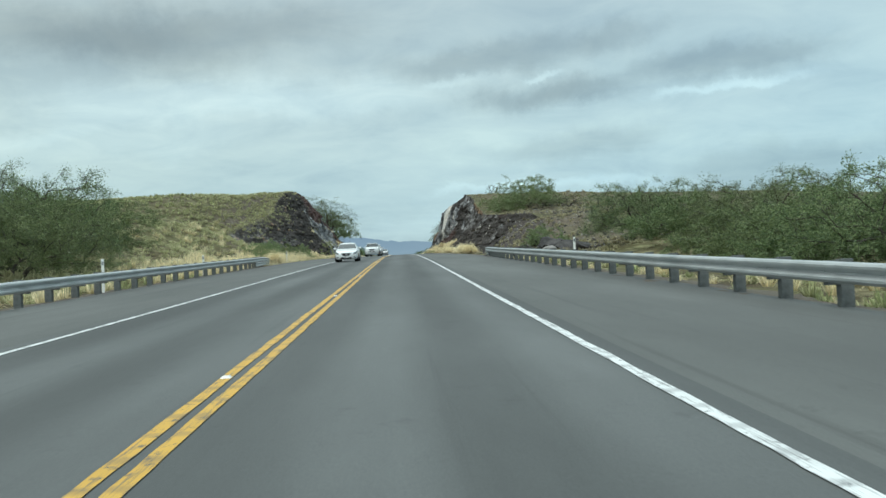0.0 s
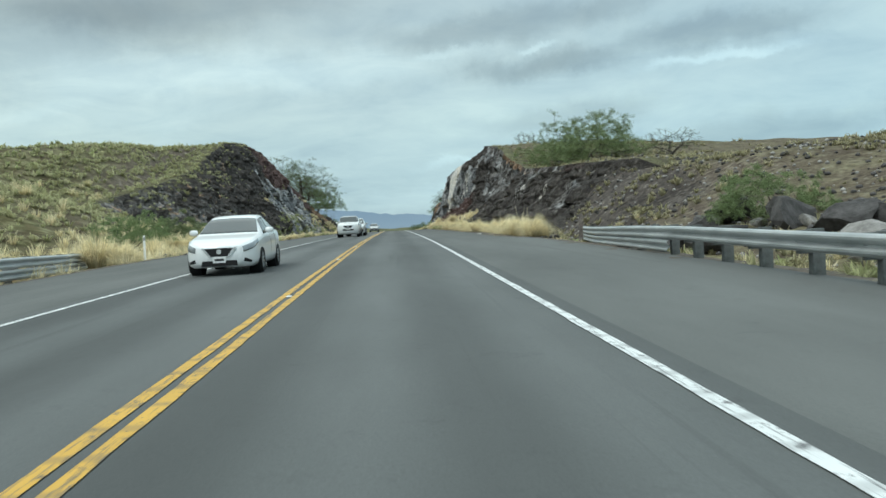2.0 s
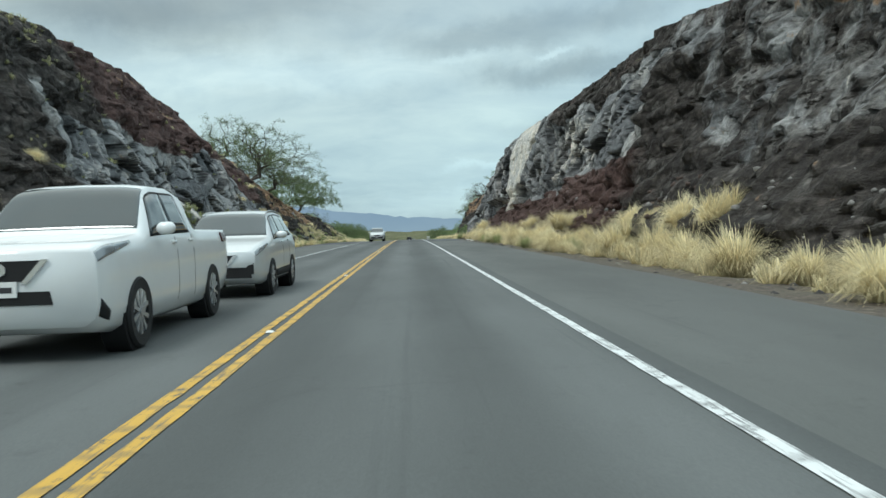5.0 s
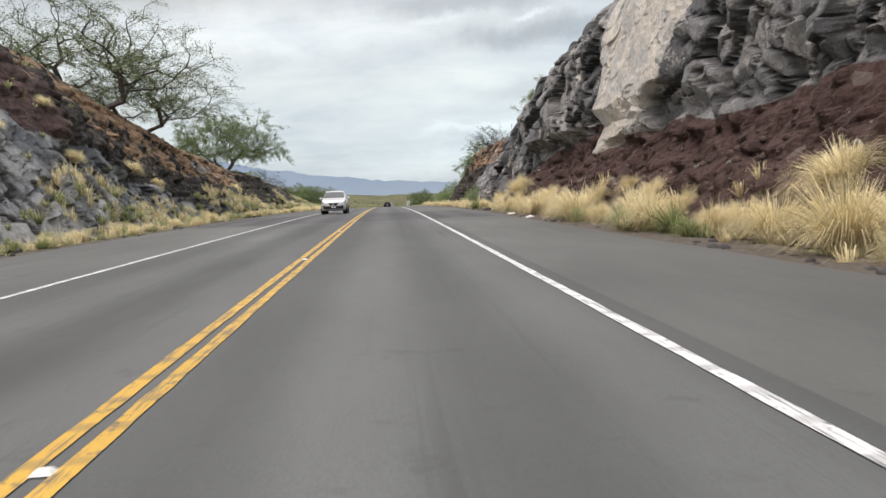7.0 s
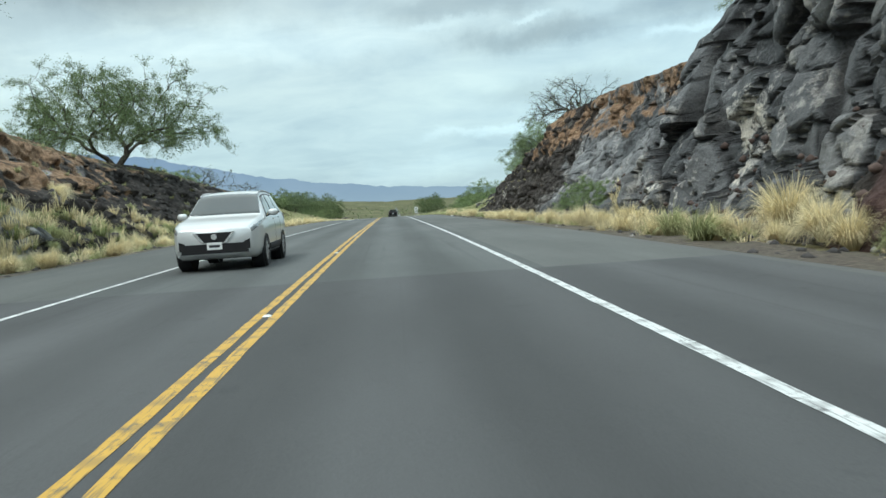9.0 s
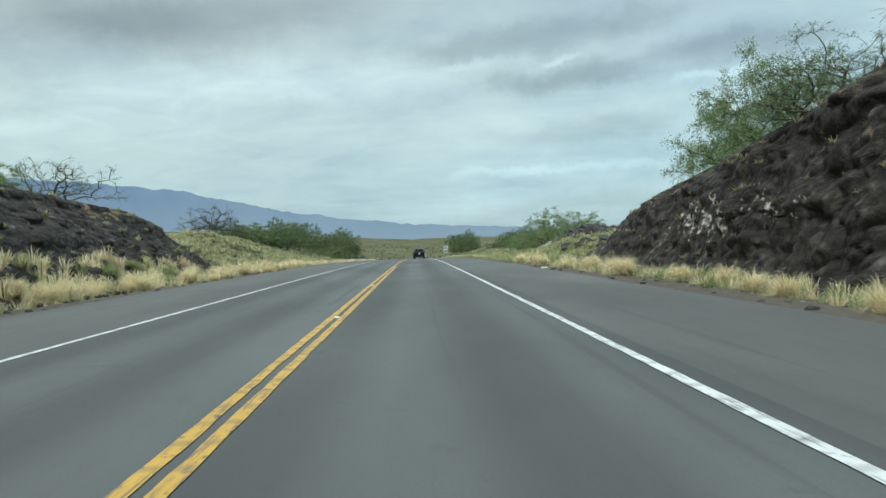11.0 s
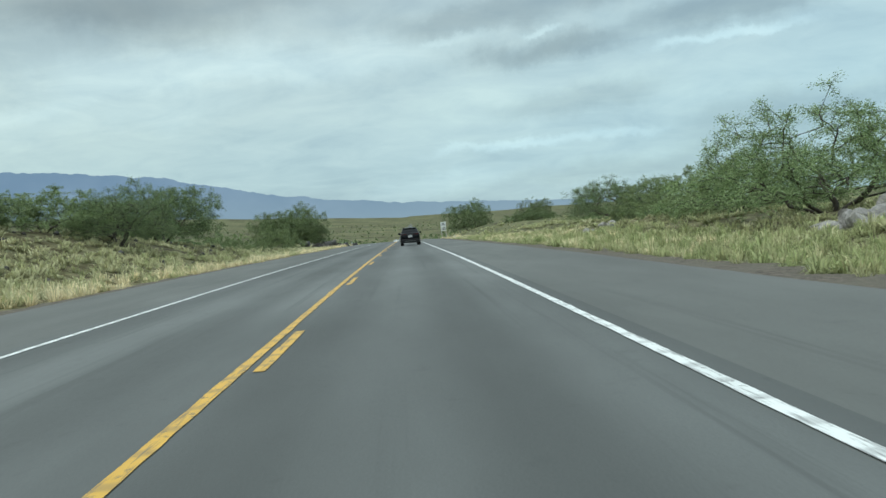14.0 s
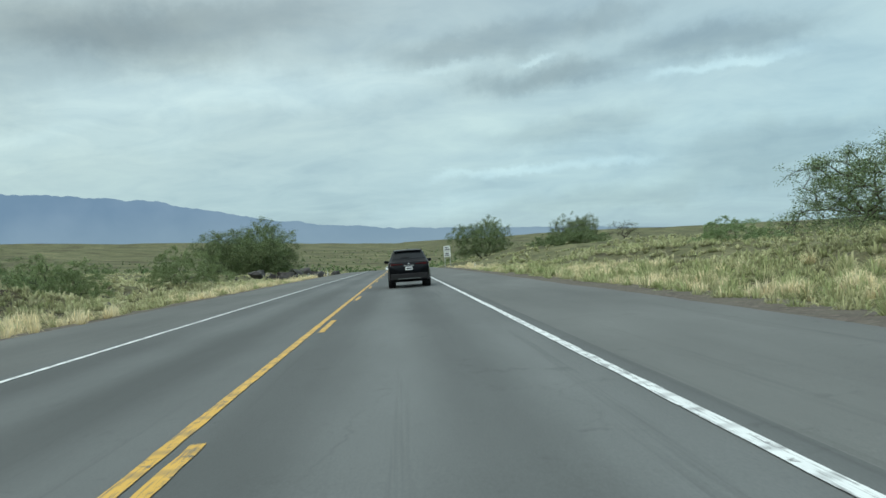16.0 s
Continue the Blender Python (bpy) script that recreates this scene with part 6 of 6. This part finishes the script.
def wheel(owner, x, y, r, side):
    bm_ = bmesh.new()
    prof = [(0.64, -0.10), (0.93, -0.11), (1.0, -0.08), (1.0, 0.08), (0.93, 0.11), (0.64, 0.10)]
    n = 30
    rings = [[bm_.verts.new((w, math.cos(2 * math.pi * k / n) * r * f, math.sin(2 * math.pi * k / n) * r * f)) for f, w in prof] for k in range(n)]
    for k in range(n):
        a, b = rings[k], rings[(k + 1) % n]
        for i in range(len(prof)):
            j = (i + 1) % len(prof)
            bm_.faces.new((a[i], a[j], b[j], b[i]))
    bmesh.ops.recalc_face_normals(bm_, faces=bm_.faces)
    w_ = new("wheel")
    w_.parent = owner
    w_.location = (x, y, r)
    part("tyre", bm_, M_TYRE, w_)
    bm_ = bmesh.new()
    turn = Matrix.Rotation(radians(90), 4, "Y")
    bmesh.ops.create_cone(bm_, cap_ends=True, segments=24, radius1=r * 0.16, radius2=r * 0.13, depth=0.05, matrix=Matrix.Translation((side * 0.085, 0, 0)) @ turn)
    bmesh.ops.create_cone(bm_, cap_ends=False, segments=30, radius1=r * 0.66, radius2=r * 0.66, depth=0.19, matrix=turn)
    for k in range(10):
        m4 = Matrix.Rotation(2 * math.pi * k / 10, 4, "X") @ Matrix.Translation((side * 0.085, 0, r * 0.38))
        for v in bmesh.ops.create_cube(bm_, size=1)["verts"]:
            v.co = m4 @ Vector((v.co.x * 0.03, v.co.y * r * (0.13 if v.co.z > 0 else 0.09), v.co.z * r * 0.54))
    part("rim", bm_, M_RIM, w_, "ten-spoke alloy rim")
    bm_ = bmesh.new()
    bmesh.ops.create_cone(bm_, cap_ends=True, segments=26, radius1=r * 0.64, radius2=r * 0.64, depth=0.02, matrix=Matrix.Translation((side * 0.0, 0, 0)) @ turn)
    part("brake_disc", bm_, M_CLADDING, w_)


def car(k, paint, label, x, y, facing, tall=True):
    """Its nose points to -y; facing 1 turns it round."""
    L, W, r = k["L"], k["W"] / 2, k["r"]
    sh = Shell(k)
    e = new(k["name"])
    y0 = -L / 2
    fy, by = y0 + k["front"], y0 + k["front"] + k["wb"]
    part("body", skin(sh), paint, e)
    turn = Matrix.Rotation(radians(90), 4, "Y")
    for yy in (fy, by):
        for sd in (-1, 1):
            bm_ = bmesh.new()
            bmesh.ops.create_cone(bm_, cap_ends=True, segments=30, radius1=r * 1.14, radius2=r * 1.14, depth=0.26, matrix=Matrix.Translation((sd * (W - 0.165), yy, r * 1.0)) @ turn)
            part("wheel_arch", bm_, M_CLADDING, e)
            wheel(e, sd * (W - 0.095), yy, r, sd)
    # glass
    for key, name, lab in (("screen", "windscreen", "sloping tinted windscreen"), ("backlight", "rear_window", "dark rear window")):
        f0, f1 = k[key]
        part(name, patch_on(sh, lambda u, v: (f0 + (f1 - f0) * u, (10 - abs(2 * v - 1) * (2.75 - 0.12 * u)), 1 if v >= 0.5 else -1), 10, 20, 0.008), M_DARKGLASS if key == "backlight" else M_CARGLASS, e, lab)
    for sd in (-1, 1):
        for f0, f1, g0_, g1_ in k["sides"]:
            part("window_trim", patch_on(sh, lambda u, v: (f0 - 0.007 + (f1 - f0 + 0.014) * u + (g0_ + (g1_ - g0_) * u) * v, 6.03 + 0.90 * v, sd), 8, 4, 0.004), M_CLADDING, e, "black window surround")
            part("side_window", patch_on(sh, lambda u, v: (f0 + (f1 - f0) * u + (g0_ + (g1_ - g0_) * u) * v, 6.10 + 0.78 * v, sd), 8, 4, 0.008), M_CARGLASS, e, "tinted side window")
        for f in k["doors"]:
            part("door_seam", patch_on(sh, lambda u, v: (f + 0.0012 * u, 2.4 + 3.5 * v, sd), 1, 6, 0.003, thick=0.004), M_CLADDING, e)
            part("door_handle", patch_on(sh, lambda u, v: (f - 0.035 + 0.03 * u, 5.28 + 0.25 * v, sd), 3, 2, 0.028, thick=0.03), paint, e)
        f0, f1 = k["screen"]
        fm = f0 + (f1 - f0) * 0.55
        pm = sh.point(fm, 6.0, sd)
        bm_ = bmesh.new()
        bmesh.ops.create_icosphere(bm_, subdivisions=3, radius=1)
        for v in bm_.verts:
            c = v.co
            v.co = Vector((pm.x + sd * 0.13 + c.x * 0.115, pm.y + 0.01 + c.y * (0.075 if c.y < 0 else 0.03), pm.z + 0.10 + max(-0.85, min(0.85, c.z)) * 0.085))
        for f_ in bm_.faces:
            f_.smooth = True
        part("mirror", bm_, paint, e)
        # lamps
        lo, hi = k["lamp"]
        part("headlight", patch_on(sh, lambda u, v: (0.008 + k["lamp_run"] * u, lo + (hi - lo) * v + 0.8 * u * (1 - v), sd), 10, 5, 0.012, thick=0.02), M_CLEARLENS, e, "clear swept-back headlight")
        lo2, hi2 = k["rearlamp"]
        part("tail_light", patch_on(sh, lambda u, v: (1.0 - 0.004 - 0.075 * u, lo2 + (hi2 - lo2) * v, sd), 6, 4, 0.014, thick=0.03), M_REDLENS, e, "dark red tail light")
        xi = W * 0.30
        zt = k["taillamp_z"]
        part("tail_light", quad_panel([(sd * xi, y0 + L + 0.004, zt - 0.01), (sd * W * 0.84, y0 + L - 0.004, zt - 0.03), (sd * W * 0.84, y0 + L - 0.004, zt + 0.05), (sd * xi, y0 + L + 0.004, zt + 0.02)], 0.018, (0, 1, 0)), M_REDLENS, e, "dark red tail light bar")
        zf = k["nose_z"]
        if tall:
            part("fog_lamp_recess", quad_panel([(sd * W * 0.56, y0 - 0.002, zf - 0.36), (sd * W * 0.78, y0 + 0.0, zf - 0.36), (sd * W * 0.78, y0 + 0.0, zf - 0.16), (sd * W * 0.66, y0 - 0.002, zf - 0.20)], 0.012, (0, -1, 0)), M_CLADDING, e)
        else:
            part("fog_lamp_recess", patch_on(sh, lambda u, v: (0.010 + 0.030 * u, 2.25 + (1.0 - 0.5 * u) * v, sd), 4, 3, 0.008), M_CLADDING, e)
        if tall:
            part("sill", patch_on(sh, lambda u, v: (0.30 + 0.42 * u, 1.2 + 1.75 * v, sd), 10, 3, 0.012), M_CLADDING, e, "dark plastic sill")
            part("roof_rail", patch_on(sh, lambda u, v: (k["rail"][0] + (k["rail"][1] - k["rail"][0]) * u, 7.5 + 0.45 * v, sd), 12, 2, 0.035, thick=0.03), M_RIM if paint is not M_BLACKPAINT else M_CLADDING, e)
    zf, hw = k["nose_z"], W
    part("grille", quad_panel([(-hw * 0.44, y0 - 0.004, zf), (hw * 0.44, y0 - 0.004, zf), (hw * 0.24, y0 - 0.006, zf - 0.20), (-hw * 0.24, y0 - 0.006, zf - 0.20)], 0.014, (0, -1, 0)), M_CLADDING, e, "black front grille")
    for sd in (-1, 1):
        part("grille_trim", quad_panel([(sd * hw * 0.47, y0 - 0.012, zf + 0.01), (sd * hw * 0.40, y0 - 0.012, zf + 0.01), (sd * hw * 0.20, y0 - 0.014, zf - 0.215), (sd * hw * 0.26, y0 - 0.014, zf - 0.215)], 0.02, (0, -1, 0)), M_CHROME, e, "chrome edge of the grille")
    bm_ = bmesh.new()
    bmesh.ops.create_cone(bm_, cap_ends=True, segments=22, radius1=0.06, radius2=0.06, depth=0.02, matrix=Matrix.Translation((0, y0 - 0.026, zf - 0.085)) @ Matrix.Rotation(radians(90), 4, "X"))
    part("badge", bm_, M_CHROME, e, "round chrome badge")
    low_, top_ = (0.70, 0.23) if tall else (0.46, 0.30)
    part("air_intake", quad_panel([(-hw * low_, y0 - 0.002, zf - top_), (hw * low_, y0 - 0.002, zf - top_), (hw * low_ * 1.06, y0 - 0.002, zf - 0.43), (-hw * low_ * 1.06, y0 - 0.002, zf - 0.43)], 0.012, (0, -1, 0)), M_CLADDING, e)
    for yy, zz, sg in ((y0 - 0.022, zf - 0.275, -1), (y0 + L + 0.012, k["plate"], 1)):
        bm_ = bmesh.new()
        box(bm_, -0.155, 0.155, yy - 0.006, yy + 0.006, zz - 0.076, zz + 0.076, 0.003)
        pl = part("plate", bm_, M_PLATE, e, "white number plate")
        bm_ = bmesh.new()
        box(bm_, -0.11, 0.11, yy + sg * 0.008 - 0.001, yy + sg * 0.008 + 0.001, zz - 0.03, zz + 0.025)
        part("writing", bm_, M_INK, pl)
    # tail
    zb = k["bumper"]
    bm_ = bmesh.new()
    box(bm_, -hw * 0.88, hw * 0.88, y0 + L - 0.10, y0 + L + 0.03, zb - 0.17, zb + 0.10, 0.04)
    part("rear_bumper", bm_, M_CLADDING if tall else paint, e)
    bm_ = bmesh.new()
    box(bm_, -hw * 0.55, hw * 0.55, y0 + L + 0.0, y0 + L + 0.04, zb - 0.15, zb - 0.115, 0.01)
    part("bumper_trim", bm_, M_POST if tall else M_CLADDING, e)
    if tall:
        f0, f1 = k["backlight"]
        p = sh.point(f0 - 0.005, 8.0, 1)
        bm_ = bmesh.new()
        box(bm_, -p.x, p.x, p.y - 0.05, p.y + 0.17, p.z - 0.005, p.z + 0.03, 0.012)
        part("roof_spoiler", bm_, paint, e)
        bm_ = bmesh.new()
        box(bm_, -0.015, 0.015, p.y - 0.14, p.y - 0.03, p.z + 0.03, p.z + 0.13, 0.012)
        part("aerial", bm_, paint, e)
        pw = sh.point(f0 + (f1 - f0) * 0.85, 9.9, 1)
        bm_ = bmesh.new()
        box(bm_, -0.02, 0.34, pw.y + 0.0, pw.y + 0.03, pw.z + 0.01, pw.z + 0.03, 0.006)
        part("wiper", bm_, M_CLADDING, e)
        bm_ = bmesh.new()
        bmesh.ops.create_cone(bm_, cap_ends=True, segments=18, radius1=0.034, radius2=0.034, depth=0.02, matrix=Matrix.Translation((0, y0 + L + 0.008, k["plate"] + 0.21)) @ Matrix.Rotation(radians(90), 4, "X"))
        part("badge", bm_, M_CHROME, e, "round chrome badge")
        for q in range(5):
            bm_ = bmesh.new()
            xx = (q - 2) * 0.095
            box(bm_, xx - 0.028, xx + 0.028, y0 + L + 0.0, y0 + L + 0.012, k["plate"] + 0.105, k["plate"] + 0.14)
            part("badge_bar", bm_, M_CHROME, e, "small chrome badge bar")
    slope = math.atan2(float(road_z(y + 2) - road_z(y - 2)), 4.0)
    e.matrix_world = Matrix.Translation((x, y, float(road_z(y)) + 0.012)) @ Matrix.Rotation(slope, 4, "X") @ Matrix.Rotation(0 if facing < 0 else math.pi, 4, "Z")
    return tagged(e, label, "car", "cars on the road")


SUV = dict(name="suv", L=4.65, W=1.86, wb=2.70, front=0.93, r=0.36,
           width=[(0, 0.80), (0.02, 0.88), (0.06, 0.95), (0.15, 0.99), (0.3, 1.0), (0.8, 1.0), (0.92, 0.985), (0.98, 0.95), (1, 0.92)],
           bottom=[(0, 0.36), (0.03, 0.27), (0.1, 0.23), (0.85, 0.23), (0.95, 0.30), (1, 0.40)],
           belt=[(0, 0.82), (0.03, 0.92), (0.1, 0.98), (0.24, 1.04), (0.5, 1.08), (0.85, 1.13), (1, 1.13)],
           top=[(0, 0.86), (0.03, 0.97), (0.1, 1.04), (0.255, 1.12), (0.40, 1.58), (0.47, 1.67), (0.6, 1.70), (0.8, 1.67), (0.875, 1.62), (0.965, 1.20), (0.985, 1.14), (1, 1.10)],
           upper=[(0, 0.72), (0.1, 0.86), (0.25, 0.86), (0.42, 0.71), (0.8, 0.69), (0.9, 0.70), (0.97, 0.82), (1, 0.84)],
           screen=(0.268, 0.425), backlight=(0.872, 0.957), sides=((0.325, 0.515, 0.085, 0.0), (0.525, 0.70, 0.0, 0.0), (0.71, 0.83, 0.0, -0.015)), doors=(0.52, 0.705),
           lamp=(5.0, 6.0), lamp_run=0.15, rearlamp=(4.9, 5.9), taillamp_z=1.02, nose_z=0.80, plate=0.83, bumper=0.52, rail=(0.42, 0.84))
SEDAN = dict(name="sedan", L=4.62, W=1.77, wb=2.70, front=0.95, r=0.315,
             width=[(0, 0.54), (0.012, 0.70), (0.03, 0.82), (0.06, 0.91), (0.13, 0.975), (0.3, 1.0), (0.75, 1.0), (0.92, 0.965), (0.98, 0.91), (1, 0.87)],
             bottom=[(0, 0.26), (0.03, 0.20), (0.1, 0.18), (0.85, 0.18), (0.95, 0.26), (1, 0.36)],
             belt=[(0, 0.66), (0.03, 0.74), (0.1, 0.82), (0.25, 0.92), (0.5, 0.96), (0.8, 1.0), (0.93, 0.99), (1, 0.92)],
             top=[(0, 0.69), (0.03, 0.79), (0.1, 0.88), (0.265, 0.965), (0.40, 1.31), (0.48, 1.435), (0.58, 1.47), (0.68, 1.435), (0.76, 1.32), (0.87, 1.05), (0.93, 1.04), (0.985, 1.02), (1, 0.95)],
             upper=[(0, 0.48), (0.03, 0.70), (0.1, 0.84), (0.26, 0.86), (0.44, 0.68), (0.7, 0.66), (0.8, 0.72), (0.9, 0.84), (1, 0.80)],
             screen=(0.28, 0.44), backlight=(0.715, 0.855), sides=((0.34, 0.525, 0.09, 0.0), (0.535, 0.70, 0.0, -0.02), (0.71, 0.775, -0.02, -0.045)), doors=(0.53, 0.71),
             lamp=(4.35, 5.95), lamp_run=0.135, rearlamp=(4.9, 5.9), taillamp_z=0.86, nose_z=0.66, plate=0.72, bumper=0.45, rail=(0, 0))
PICKUP = dict(SUV, name="pickup_truck", L=5.5, W=1.98, wb=3.35, front=1.0, r=0.39,
              width=[(0, 0.90), (0.02, 0.95), (0.06, 0.98), (0.2, 1.0), (0.9, 1.0), (0.98, 0.99), (1, 0.97)],
              belt=[(0, 1.05), (0.03, 1.12), (0.25, 1.18), (0.6, 1.22), (0.66, 1.24), (1, 1.24)],
              top=[(0, 1.09), (0.03, 1.16), (0.25, 1.24), (0.35, 1.76), (0.40, 1.85), (0.58, 1.86), (0.63, 1.76), (0.665, 1.28), (1, 1.27)],
              upper=[(0, 0.84), (0.25, 0.88), (0.37, 0.74), (0.6, 0.72), (0.67, 0.9), (1, 0.92)],
              screen=(0.262, 0.375), backlight=(0.615, 0.655), sides=((0.30, 0.46, 0.055, 0.0), (0.47, 0.60, 0.0, -0.01)), doors=(0.465, 0.61), nose_z=1.0, plate=0.75, bumper=0.6, rail=(0.40, 0.41))

car(SUV, M_BLACKPAINT, "black compact SUV seen in its lane on the asphalt", 2.0, 381.5, 1)
car(SEDAN, M_WHITEPAINT, "white sedan with a chrome-edged grille in the oncoming lane", -2.46, 65.8, -1, False)
car(SUV, M_SILVERPAINT, "silver-white SUV with dark lower trim in the oncoming lane", -2.2, 213.4, -1)
car(PICKUP, M_WHITEPAINT, "white pickup truck with a wide grille in the oncoming lane", -2.2, 118.5, -1, False)
car(SUV, M_SILVERPAINT, "pale grey SUV behind the pickup in the oncoming lane", -1.9, 125.5, -1)
car(SEDAN, M_WHITEPAINT, "white sedan far off in the oncoming lane", -1.9, 607, -1, False)
car(SUV, M_CLADDING, "dark grey SUV far ahead on the road", 1.7, 437, 1)
